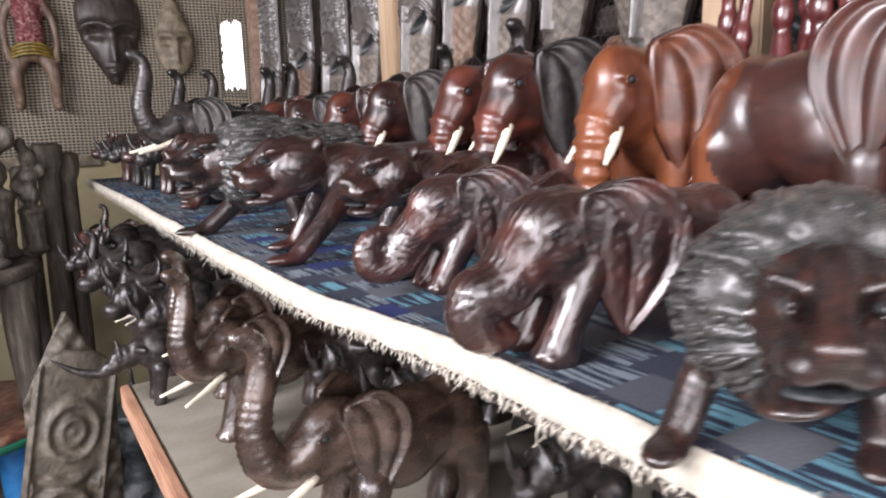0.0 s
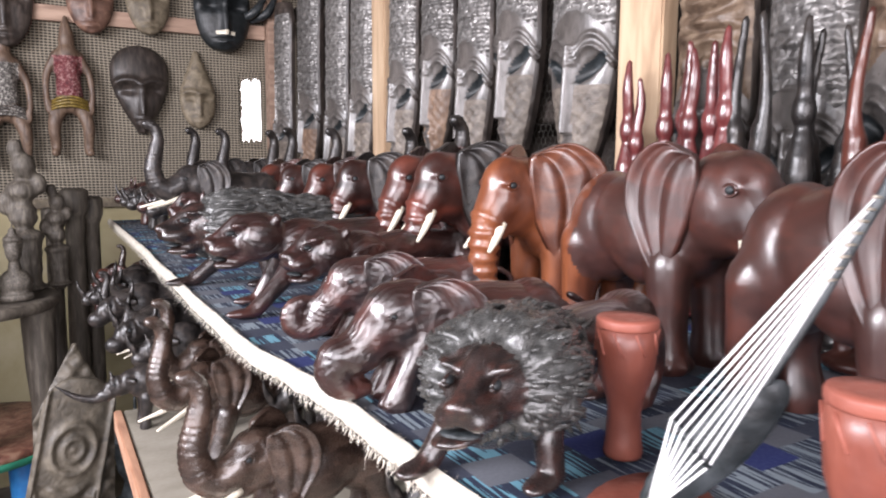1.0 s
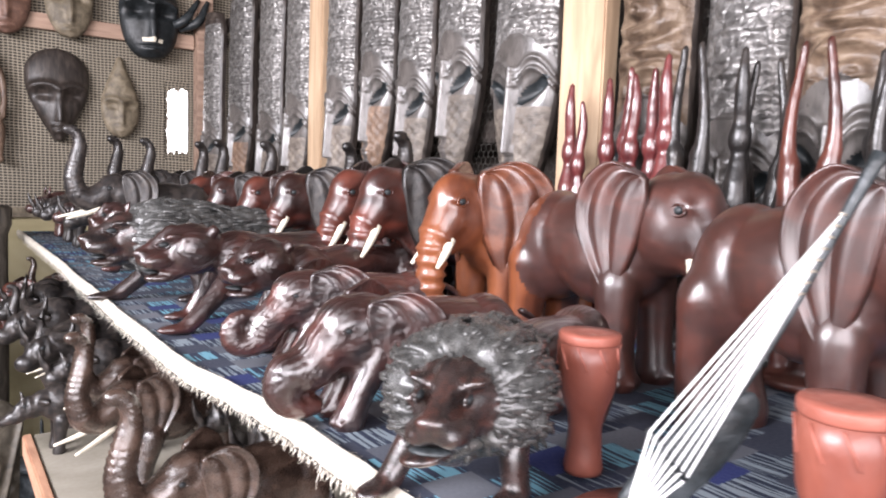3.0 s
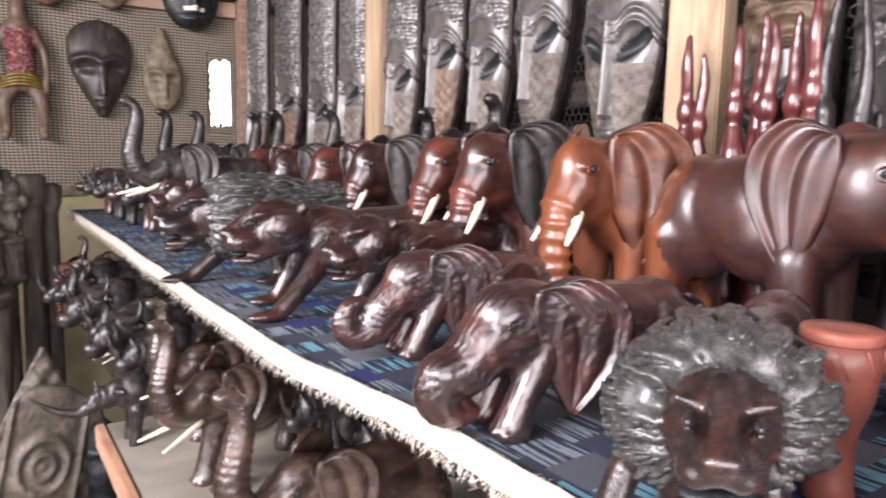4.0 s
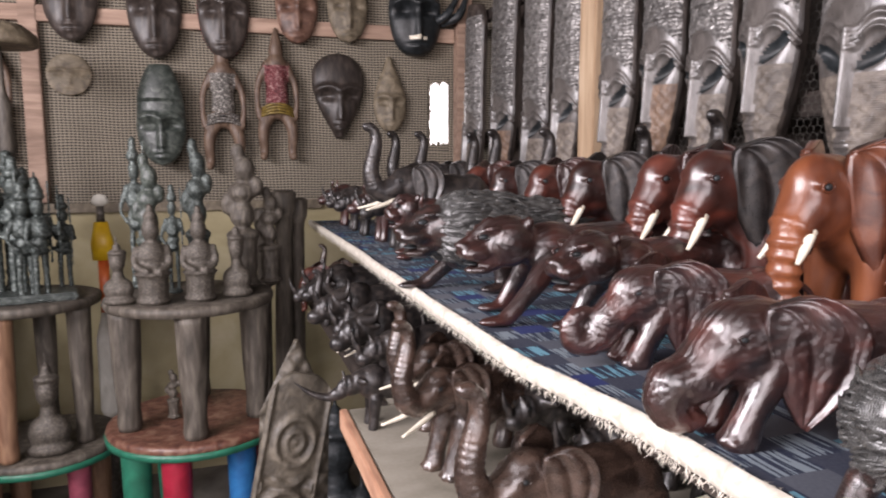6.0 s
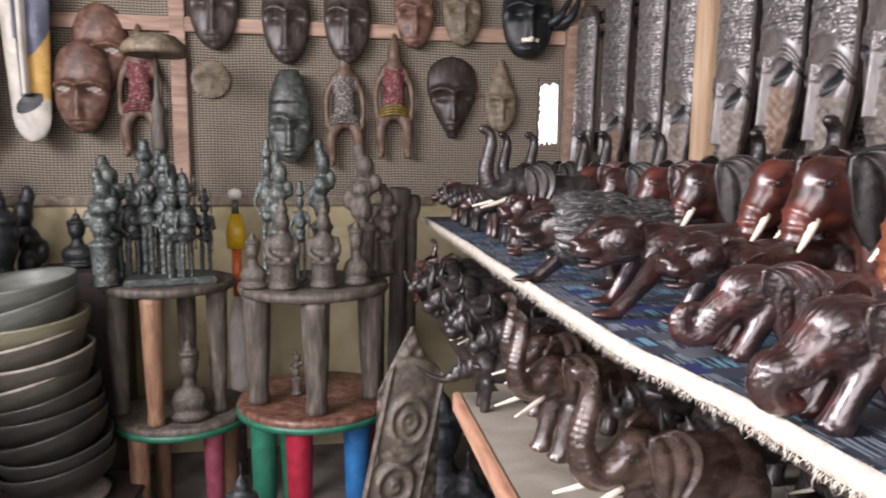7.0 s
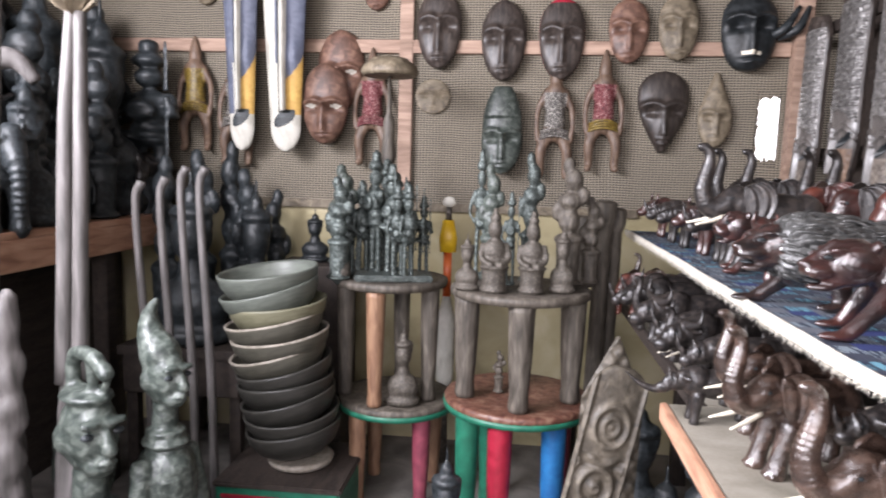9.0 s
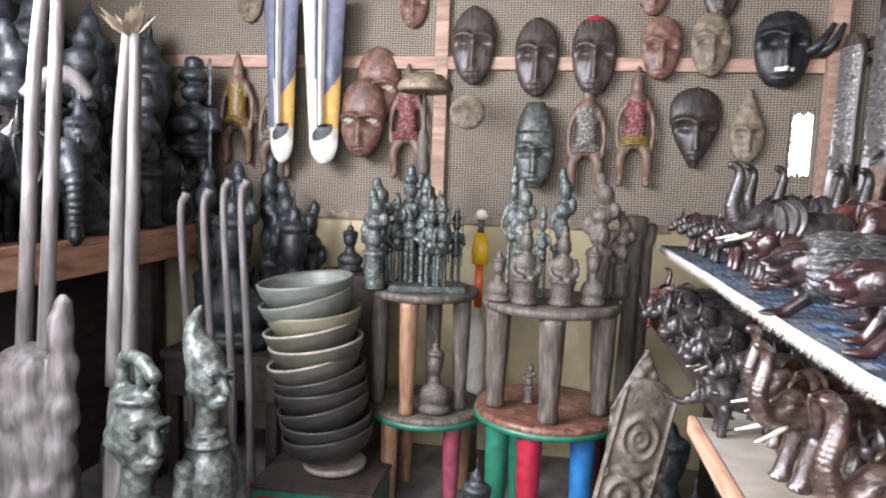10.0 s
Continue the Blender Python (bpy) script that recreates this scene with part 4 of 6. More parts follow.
def carved(kind, name, label, at, height, turn, group, stretch=1.0, wide=1.0):
    """Stands a carved animal at (x, y, z), facing the turn in degrees from +x."""
    return animal(kind, name, label, "carved animal", pose(*at, 0, 0, turn) @ Matrix.Diagonal((height * stretch, height * wide, height, 1)), group)


AISLE = "carved animals facing the aisle"
ROW = "large elephants along the wire wall"
LOWROW = "elephants on the lower shelf"
# front row, nearest the aisle
carved("lion", "carved_lion", "dark polished wooden lion with a carved grey-black mane", (0.474, 0.254, SHELF), 0.149, 199, AISLE, 1.36, 1.15)
carved("el_hook", "carved_elephant", "reddish-brown polished elephant with a tucked trunk on the blue cloth", (0.512, 0.445, SHELF), 0.166, 174, AISLE, 1.15, 1.1)
carved("el_curl", "carved_elephant", "dark red polished elephant with a curled ribbed trunk", (0.575, 0.715, SHELF), 0.158, 175, AISLE, 1.25)
carved("lioness", "carved_lioness", "dark polished lioness with a broad carved face", (0.60, 0.90, SHELF), 0.172, 192, AISLE, 1.25, 1.15)
carved("lioness", "carved_lioness", "red-brown polished lioness with forelegs stretched to the shelf edge", (0.56, 1.07, SHELF), 0.185, 185, AISLE, 1.4)
carved("lion_long", "carved_lion", "red-brown stalking lion with a thick dark mane", (0.585, 1.37, SHELF), 0.205, 187, AISLE, 1.6)
carved("buffalo", "carved_buffalo", "dark red polished buffalo head lowered", (0.54, 1.72, SHELF), 0.18, 188, AISLE, 1.05)
carved("lioness", "carved_lioness", "dark polished lioness with a paw at the shelf edge", (0.56, 1.95, SHELF), 0.19, 186, AISLE)
carved("rhino", "carved_rhinoceros", "black polished rhinoceros on the blue cloth", (0.52, 2.18, SHELF), 0.20, 184, AISLE)
carved("buffalo", "carved_buffalo", "blackened buffalo with white-tipped horns", (0.52, 2.42, SHELF), 0.20, 184, AISLE)
carved("rhino", "carved_rhinoceros", "small black polished rhinoceros", (0.50, 2.66, SHELF), 0.19, 180, AISLE)
carved("rhino", "carved_rhinoceros", "black rhinoceros near the shelf's far end", (0.50, 2.9, SHELF), 0.19, 180, AISLE)
carved("buffalo", "carved_buffalo", "black buffalo at the shelf's far end", (0.50, 3.15, SHELF), 0.19, 180, AISLE)
# tall row along the wall
carved("el_big", "carved_elephant", "very dark large elephant with a broad grey ear", (1.02, -0.02, SHELF), 0.31, -92, ROW)
carved("el_big", "carved_elephant", "large rosewood elephant with white tusks facing the shop front", (0.768, 0.113, SHELF), 0.288, -98, ROW, 0.82)
carved("el_big_sap", "carved_elephant", "large dark rosewood elephant with an orange sapwood rump", (0.84, 0.465, SHELF), 0.295, -92, ROW, 0.94)
carved("el_orange", "carved_elephant", "orange hardwood elephant with a ringed trunk and white tusks", (0.90, 0.69, SHELF), 0.29, 183, ROW)
carved("el_rose_down", "carved_elephant", "dark rosewood elephant with black fanned ears and tusks", (0.90, 0.92, SHELF), 0.30, 184, ROW)
carved("el_cherry", "carved_elephant", "red-brown elephant with pale trunk and tusks", (0.91, 1.07, SHELF), 0.295, 182, ROW)
carved("el_rose_down", "carved_elephant", "dark rosewood elephant with shining fanned ears", (0.90, 1.36, SHELF), 0.285, 183, ROW)
carved("el_cherry", "carved_elephant", "deep red polished elephant with small tusks", (0.90, 1.60, SHELF), 0.275, 182, ROW)
carved("el_rose_down", "carved_elephant", "dark polished elephant standing in the row", (0.90, 1.88, SHELF), 0.27, 182, ROW)
carved("el_cherry", "carved_elephant", "dark red elephant at the far end of the row", (0.90, 2.16, SHELF), 0.27, 192, ROW)
carved("el_up_dark", "carved_elephant", "dark elephant with a raised trunk and white tusks", (0.60, 2.02, SHELF), 0.27, 186, ROW)
for k, (x, y, h) in enumerate(((1.12, 1.18, 0.26), (1.12, 1.52, 0.25), (1.12, 1.9, 0.26), (1.1, 2.35, 0.27), (1.08, 2.62, 0.27), (1.0, 2.86, 0.28), (0.86, 2.9, 0.28))):
    carved("el_up_dark", "carved_elephant", "small dark elephant with its trunk raised before the tall masks", (x, y, SHELF), h, 200 + 12 * math.sin(k * 2.1), "raised-trunk elephants by the masks")
# lower shelf
carved("el_up", "carved_elephant", "brown oiled elephant with a tall raised ribbed trunk", (0.42, 0.76, LOW), 0.222, 188, LOWROW)
carved("el_up", "carved_elephant", "brown oiled elephant with raised trunk and white tusks", (0.415, 1.21, LOW), 0.22, 200, LOWROW)
carved("el_up", "carved_elephant", "brown oiled elephant with a raised trunk behind its neighbour", (0.46, 1.40, LOW), 0.215, 192, LOWROW)
carved("rhino_long", "carved_rhinoceros", "black polished rhinoceros with a long curved horn", (0.262, 1.47, LOW), 0.15, 182, LOWROW, 1.0)
carved("el_up_dark", "carved_elephant", "black polished elephant in a row on the lower shelf", (0.37, 1.86, LOW), 0.16, 196, LOWROW)
carved("el_up_dark", "carved_elephant", "black polished elephant crowded beside the rhinoceros", (0.37, 2.36, LOW), 0.17, 188, LOWROW)
carved("rhino", "carved_rhinoceros", "knobbly black rhinoceros on the lower shelf", (0.32, 2.6, LOW), 0.19, 188, LOWROW)
carved("el_cherry", "carved_elephant", "dark red elephant with short tusks on the lower shelf", (0.35, 2.84, LOW), 0.19, 186, LOWROW)
carved("el_up", "carved_elephant", "brown elephant with a raised trunk at the lower shelf's far end", (0.50, 3.14, LOW), 0.17, 184, LOWROW)
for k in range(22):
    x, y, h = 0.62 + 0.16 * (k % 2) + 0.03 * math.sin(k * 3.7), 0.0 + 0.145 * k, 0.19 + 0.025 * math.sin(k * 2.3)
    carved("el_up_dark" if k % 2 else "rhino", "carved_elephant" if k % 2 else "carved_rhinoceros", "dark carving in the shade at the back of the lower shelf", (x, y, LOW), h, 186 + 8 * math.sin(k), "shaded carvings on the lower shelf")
for k, (x, y, h) in enumerate(((0.40, 1.66, 0.20), (0.37, 1.80, 0.23), (0.40, 1.95, 0.21), (0.36, 2.12, 0.24), (0.39, 2.24, 0.22), (0.38, 2.48, 0.23), (0.40, 2.70, 0.22))):
    carved(("rhino", "buffalo_black")[k % 2], "carved_buffalo" if k % 2 else "carved_rhinoceros", "blackened horned animal crowded at the lower shelf's edge", (x, y, LOW), h, 190 + 9 * math.sin(k * 2.2), "crowded black animals on the lower shelf")
carved("rhino", "carved_rhinoceros", "dark carving low at the front of the shelf", (0.40, 0.42, LOW), 0.15, 184, LOWROW)

# ---------------------------------------------------------------- masks


def mask_mesh(name, w, h, depth, outline, form, tint, mats, nu=30, nv=60, bulge=0.55):
    """A hollow-backed mask standing in the xz plane, facing -y, its middle at the origin. outline(v) and form(u, v) work on -1..1."""
    bm = bmesh.new()
    front, back = [], []
    for j in range(nv + 1):
        v = -1 + 2 * j / nv
        half = max(0.02, outline(v)) * w / 2
        rowf, rowb = [], []
        for i in range(nu + 1):
            u = -1 + 2 * i / nu
            uu = math.sin(u * math.pi / 2)
            d = depth * math.sqrt(max(0.0, 1 - uu * uu * 0.96)) * (1 - bulge + bulge * math.sqrt(max(0, 1 - v * v))) + form(uu * outline(v), v)
            rowf.append(bm.verts.new((uu * half, -d - 0.006, v * h / 2)))
            rowb.append(bm.verts.new((uu * half * 0.97, 0, v * h / 2)))
        front.append(rowf)
        back.append(rowb)
    for j in range(nv):
        for i in range(nu):
            f = bm.faces.new((front[j][i], front[j][i + 1], front[j + 1][i + 1], front[j + 1][i]))
            f.smooth = True
            f.material_index = tint((-1 + 2 * (i + 0.5) / nu), -1 + 2 * (j + 0.5) / nv)
            bm.faces.new((back[j][i], back[j + 1][i], back[j + 1][i + 1], back[j][i + 1]))
        bm.faces.new((front[j][0], front[j + 1][0], back[j + 1][0], back[j][0]))
        bm.faces.new((front[j][nu], back[j][nu], back[j + 1][nu], front[j + 1][nu]))
    for j in (0, nv):
        for i in range(nu):
            q = (front[j][i], back[j][i], back[j][i + 1], front[j][i + 1])
            bm.faces.new(q if j == 0 else q[::-1])
    return mesh_from(name, bm, mats, False)


def hump(x, c, s):
    return math.exp(-((x - c) / s) ** 2)


def features(u, v, top, bottom, size, arch=0.3):
    """Brow, eye slits, nose and mouth between v = bottom and v = top."""
    t = (v - bottom) / (top - bottom)
    d = 0.0
    brow_v = 0.80 - arch * (abs(u) - 0.45) ** 2
    d += 1.0 * hump(t, brow_v, 0.05) * (abs(u) < 0.92) * size
    d -= 1.3 * hump(t, brow_v - 0.16, 0.07) * hump(abs(u), 0.45, 0.28) * size
    if 0.2 < t < brow_v:
        d += (1.6 - 1.2 * t) * hump(u, 0, 0.13) * size
    d += 0.9 * hump(t, 0.16, 0.03) * hump(u, 0, 0.25) * size + 0.9 * hump(t, 0.07, 0.03) * hump(u, 0, 0.22) * size - 0.6 * hump(t, 0.115, 0.014) * hump(u, 0, 0.22) * size
    return d


def tall_outline(v):
    if v < -0.35:
        return 0.36 + 0.64 * math.sin(math.pi / 2 * (v + 1) / 0.65) ** 0.9
    if v > 0.75:
        return 1.0 - 0.45 * ((v - 0.75) / 0.25) ** 2
    return 1.0 - 0.05 * math.sin((v + 0.35) * 3)


def tall_mask(k, tone):
    """The lower third is a face with double arched brows and broad slanting eye slits; relief panels cover the rest."""
    def slit(u, t):
        a = abs(u)
        return (a - 0.50) / 0.36, (t - 0.56 - 0.22 * a) / 0.068

    def form(u, v):
        t = (v + 0.98) / 0.74
        side = max(0.0, 1 - u * u)
        d = 0.0
        if t < 1.05:
            a = abs(u)
            for c, h in ((0.90, 0.008), (0.82, 0.012)):
                d += h * hump(t, c - 0.75 * (a - 0.50) ** 2, 0.016) * (a > 0.06)
            p, q = slit(u, t)
            d -= 0.022 * max(0.0, 1 - p * p - q * q)
            d -= 0.010 * hump(t, 0.62 + 0.15 * a, 0.10) * hump(a, 0.45, 0.3)
            if 0.22 < t < 0.84:
                d += (0.034 - 0.014 * t) * hump(u, 0, 0.10)
            d += 0.016 * hump(t, 0.13, 0.035) * hump(u, 0, 0.28) - 0.010 * hump(t, 0.125, 0.012) * hump(u, 0, 0.22)
            d += 0.003 * side * math.sin(t * 60) * math.sin(a * 22 + k) * (t < 0.5) * (a > 0.15)
        else:
            if tone:
                w = math.hypot(u * 0.7 + 0.25 * math.sin(v * 5), (v * 5.5) % 2 - 1)
                d += side * (0.010 * math.sin(w * 14) + 0.008 * hump(abs(u), 0.8, 0.06))
            d += side * (0.0022 * math.sin(v * 44 + k) * math.sin(u * 10 + k) + 0.005 * hump((v * 6 + k * 0.37) % 1, 0.5, 0.07) + 0.004 * hump(abs(u), 0.66, 0.05))
        return d

    def tint(u, v):
        uu = math.sin(u * math.pi / 2) * tall_outline(v)
        t = (v + 0.98) / 0.74
        if v > 0.86 or abs(u) > 0.80:
            return 0
        if t >= 1.08 - 0.22 * abs(uu) ** 1.6:
            return 1
        p, q = slit(uu, t)
        if p * p + q * q < 0.95:
            return 3
        if t < 0.56 and abs(uu) > 0.14:
            return 2
        return 4

    return mask_mesh("tall_mask", 0.16, 0.92, 0.062, tall_outline, form, tint, [MASKDARK, SILVER if tone == 0 else CARVEDBROWN, MASKBROWN if k % 3 == 1 or tone else CHEEK, BLACKFIG, MASKGREY], 56, 260, 0.08)




def by_material(me, names):
    """Takes a mesh apart where its material changes."""
    out = []
    for k, name in enumerate(names):
        bm = bmesh.new()
        bm.from_mesh(me)
        bmesh.ops.delete(bm, geom=[f for f in bm.faces if f.material_index != k], context="FACES")
        for f in bm.faces:
            f.material_index = 0
        out.append((name, mesh_from(name, bm, me.materials[k], False)))
    return out


TALLPARTS = ("board", "relief_panel", "cheek_panel", "eye_slit", "face")
tall = [by_material(tall_mask(k, 0), TALLPARTS) for k in range(4)] + [by_material(tall_mask(5, 1), TALLPARTS)]
TALL = ((3.40, 0), (3.0, 1), (2.63, 2), (2.345, 3), (1.965, 0), (1.715, 1), (1.49, 2), (1.275, 3), (1.01, 0), (0.645, 4), (0.445, 2), (0.27, 4), (0.05, 2))
for n, (y, k) in enumerate(TALL):
    wide = 1.2 if y > 1.3 else (1.28 if y > 1.1 else (1.42 if y > 0.9 else 1.15))
    if y > 2.2:
        wide = 1.45
    far = y > 2.2
    z = (1.925 if y > 0.9 else 1.70) + (0.05 if n % 2 else 0.0) - (0.08 if far else 0)
    label = "tall dark ceremonial mask with tin-clad relief and slit eyes" if k != 4 else "tall brown carved mask with scrolled relief"
    mask = thing("tall_mask", label, "mask", pose(WALLX - 0.016, y + (0.02 if 0.9 < y < 2.2 else 0), z, -1, 0, -90 + 4 * math.sin(n * 1.7)) @ Matrix.Diagonal((wide, 1, 1, 1)), group="tall masks along the wire wall")
    for nm, data in tall[k]:
        part(nm, data, None, mask)


def oval(v):
    return math.sqrt(max(0, 1 - (abs(v) ** 2.4))) * (1.0 + 0.12 * v)


def heart(v):
    return (0.15 + 0.85 * math.sin(math.pi / 2 * (v + 1) / 1.35) ** 1.1) if v < 0.35 else math.sqrt(max(0, 1 - ((v - 0.35) / 0.65) ** 2.4))


def crowned(v):
    return math.sqrt(max(0, 1 - ((v + 0.25) / 0.75) ** 2)) if v < 0.3 else 0.75 * (1 - (v - 0.3) / 0.9) ** 1.2


def longhead(v):
    return math.sqrt(max(0.0, 1 - ((v + 0.2) / 0.8) ** 2)) if v < 0.0 else 0.97 - 0.55 * v ** 2.2


def plain_form(size, top=0.55, bottom=-0.92, arch=0.3):
    return lambda u, v: features(u, v, top, bottom, size, arch)


WALLMASK = "masks on the matting wall"
kinds = {
    "guro": mask_mesh("wall_mask", 0.255, 0.46, 0.055, lambda v: oval(v) if v < 0.3 else oval(v) * (1 - 0.2 * (v - 0.3)), plain_form(0.022), lambda u, v: 0, [MASKDARK]),
    "guro_red": mask_mesh("wall_mask", 0.255, 0.46, 0.055, oval, plain_form(0.022), lambda u, v: 1 if abs(u) > 0.93 or v > 0.86 else 0, [MASKDARK, PAINTRED]),
    "orange": mask_mesh("wall_mask", 0.22, 0.36, 0.05, oval, plain_form(0.018), lambda u, v: 0, [MASKRED]),
    "tan": mask_mesh("wall_mask", 0.22, 0.36, 0.05, oval, plain_form(0.018, 0.6), lambda u, v: 0, [MASKTAN]),
    "black": mask_mesh("wall_mask", 0.30, 0.42, 0.08, lambda v: oval(v) ** 0.8, plain_form(0.032, 0.7), lambda u, v: 1 if -0.62 < v + 0.12 * u * u < -0.53 and abs(u) < 0.30 and int(abs(u) * 40) % 4 else 0, [BLACKFIG, IVORY]),
    "heart": mask_mesh("wall_mask", 0.29, 0.46, 0.07, heart, lambda u, v: features(u, v, 0.45, -0.9, 0.02), lambda u, v: 0, [relief(MASKDARK.copy(), "cells", 9, 0.1)]),
    "crown": mask_mesh("wall_mask", 0.19, 0.42, 0.05, crowned, plain_form(0.014, 0.15, -0.9), lambda u, v: 0, [MASKTAN]),
    "long": mask_mesh("wall_mask", 0.235, 0.50, 0.06, longhead, lambda u, v: features(u, v, 0.2, -0.92, 0.022) + (0.02 if v > 0.3 else 0), lambda u, v: 0, [STONE]),
    "disc": mask_mesh("wall_mask", 0.205, 0.205, 0.012, lambda v: math.sqrt(max(0, 1 - v * v)), lambda u, v: features(u, v, 0.5, -0.8, 0.006), lambda u, v: 0, [MASKTAN]),
    # red: eyes aren't cut out, the light behind them is coloured in white
    "red": mask_mesh("wall_mask", 0.275, 0.47, 0.085, oval, plain_form(0.028, 0.30), lambda u, v: 1 if ((abs(u) - 0.38) / 0.20) ** 2 + ((v + 0.075) / 0.04) ** 2 < 1 else 0, [MASKRED, PWHITE], 40, 80),
}
for kind, x, z, label in (("guro", -0.772, 2.30, "long dark wooden face mask hung on the rail"), ("guro", -0.396, 2.235, "dark oval wooden face mask with narrow eyes"), ("guro_red", -0.066, 2.245, "dark oval mask edged with red threads"),
                          ("orange", 0.306, 2.29, "terracotta painted face mask"), ("tan", 0.577, 2.31, "worn tan wooden face mask"), ("black", 0.955, 2.285, "black grinning mask with white teeth"), ("heart", 0.525, 1.85, "heart-shaped shiny brown mask hung on matting"),
                          ("crown", 0.815, 1.865, "narrow tan mask with a peaked crown"), ("long", -0.385, 1.72, "grey-green mask with a tall domed forehead"), ("disc", -0.805, 1.918, "round flat tan wooden mask"),
                          ("red", -1.425, 1.85, "terracotta mask with eyes coloured white for light through holes"), ("red", -1.36, 2.06, "terracotta mask half hidden behind another")):
    y = BACK - 0.012 - (0.035 if z > 2.2 else 0) - (0.1 if label.startswith("terracotta mask with") else 0.0) - (0.08 if kind == "long" else 0)
    thing("wall_mask", label, "mask", pose(x, y, z, -4, 0, 0), kinds[kind], WALLMASK)
for x, z, k in ((-1.15, 2.55, "orange"), (-2.2, 2.58, "tan"), (0.25, 2.62, "orange"), (0.62, 2.63, "guro")):
    thing("wall_mask", "small face mask on the upper matting", "mask", pose(x, BACK - 0.012, z, -4, 0, 0) @ Matrix.Diagonal((0.8, 0.8, 0.8, 1)), kinds[k], WALLMASK)
for s in (0, 1):
    bm = bmesh.new()
    sweep(bm, smooth_path([((1.05 + 0.06 * s, BACK - 0.06, 2.26), 0.02), ((1.12 + 0.07 * s, BACK - 0.12, 2.30), 0.025), ((1.2 + 0.05 * s, BACK - 0.10, 2.42), 0.012)]), 8)
    thing("mask_horn", "dark curved horn hung beside the black mask", "horn", data=mesh_from("mask_horn", bm, BLACKFIG, True), group="horns by the corner")

# long painted bird masks


def bird_mask(side):
    form = lambda u, v: 0.05 * hump(u, 0, 0.16) * (1 if v > -0.55 else 0.0) + 0.02 * hump(abs(u), 0.5, 0.2) * hump(v, 0.1, 0.12)

    def tint(u, v):
        if (u / 0.5) ** 2 + ((v + 0.62 - 0.12 * u) / 0.085) ** 2 < 1:
            return 3
        if v < -0.58 or abs(u) < 0.13:
            return 1
        if u < -0.30:
            return 1 if side else 0
        if u < 0:
            return 3 if u > -0.2 else (0 if v > 0.0 else 1)
        return 0 if v > -0.22 + 0.35 * u else 2

    return mask_mesh("bird_mask", 0.205, 1.0, 0.05, lambda v: 0.80 + 0.18 * v if v > -0.7 else 0.66 * math.sqrt(max(0.02, 1 - ((v + 0.7) / 0.3) ** 2)) + 0.02, form, tint, [PBLUE, PWHITE, PYELLOW, BLACKFIG], 50, 170)


for x, s in ((-1.915, 0), (-1.65, 1)):
    thing("bird_mask", "long beaked mask painted white, blue and ochre", "mask", pose(x, 3.58, 2.07, 2, 0, 3) @ Matrix.Diagonal((1.3 if s else 1.05, 1, 1, 1)), bird_mask(s), "long painted beak masks")
    bm = bmesh.new()
    sweep(bm, [((x, 3.58, 2.56), 0.003), ((x, 3.66, 2.95), 0.003)], 5)
    thing("hanging_cord", "thin cord holding a beak mask to the roof", "cord", data=mesh_from("hanging_cord", bm, WIRE), group="mask cords")

# beaded dolls on the matting


def beaded_doll(beads, skirt):
    """A slim doll with a peaked head, arms akimbo and bent legs, its body wound with strings of beads."""
    blobs = [limb(((0, 0, 0.52), 0.012), ((0, 0, 0.46), 0.03), ((0, 0, 0.41), 0.036), ((0, 0, 0.37), 0.024)), limb(((0, 0, 0.36), 0.05), ((0, 0, 0.26), 0.052), ((0, 0, 0.17), 0.058)), ell((0, 0, 0.13), (0.075, 0.045, 0.045))]
    for s in (-1, 1):
        blobs += [limb(((0.045 * s, 0, 0.35), 0.026), ((0.088 * s, 0, 0.27), 0.018), ((0.098 * s, -0.01, 0.18), 0.015), ((0.092 * s, -0.02, 0.10), 0.015)), limb(((0.045 * s, 0, 0.11), 0.036), ((0.072 * s, -0.015, 0.03), 0.03), ((0.068 * s, 0, -0.08), 0.022), ((0.075 * s, -0.02, -0.095), 0.02))]
    body = carve("beaded_doll", blobs, 0.009, 2)

    def strings(bm):
        for k in range(4):
            z, r = 0.15 - 0.014 * k, 0.078 + 0.004 * k
            sweep(bm, [((r * math.cos(a * math.pi / 8), r * 0.68 * math.sin(a * math.pi / 8), z - 0.012 * math.cos(a * math.pi / 4)), 0.006) for a in range(17)], 6, 2)

    return finish("beaded_doll", body, [MASKBROWN, beads, skirt], lambda p, n: 1 if 0.165 < p.z < 0.345 and abs(p.x) < 0.062 else 0, lambda p, n: 0.006 * noise.noise(p * 90) if 0.16 < p.z < 0.345 and abs(p.x) < 0.065 else 0.002 * noise.noise(p * 30), strings)


for x, z, b, sk, label in ((0.19, 1.62, BEADR, BEADY, "red doll wrapped in red and yellow beads"), (-0.085, 1.57, BEADW, BEADW, "dark doll wrapped in white beads"), (-1.16, 1.62, BEADR, BEADR, "reddish beaded doll behind the bronzes"),
                           (-2.26, 1.68, BEADY, BEADY, "doll wrapped in dull yellow beads"), (-2.0, 1.60, BEADW, BEADW, "doll wrapped in white bead strings")):
    me = beaded_doll(b, sk)
    thing("beaded_doll", label, "doll", pose(x, BACK - 0.06, z) @ Matrix.Diagonal((1.05, 1, 1.08, 1)), me, "beaded dolls on the matting")

# ---------------------------------------------------------------- slim statuettes (plain shapes)


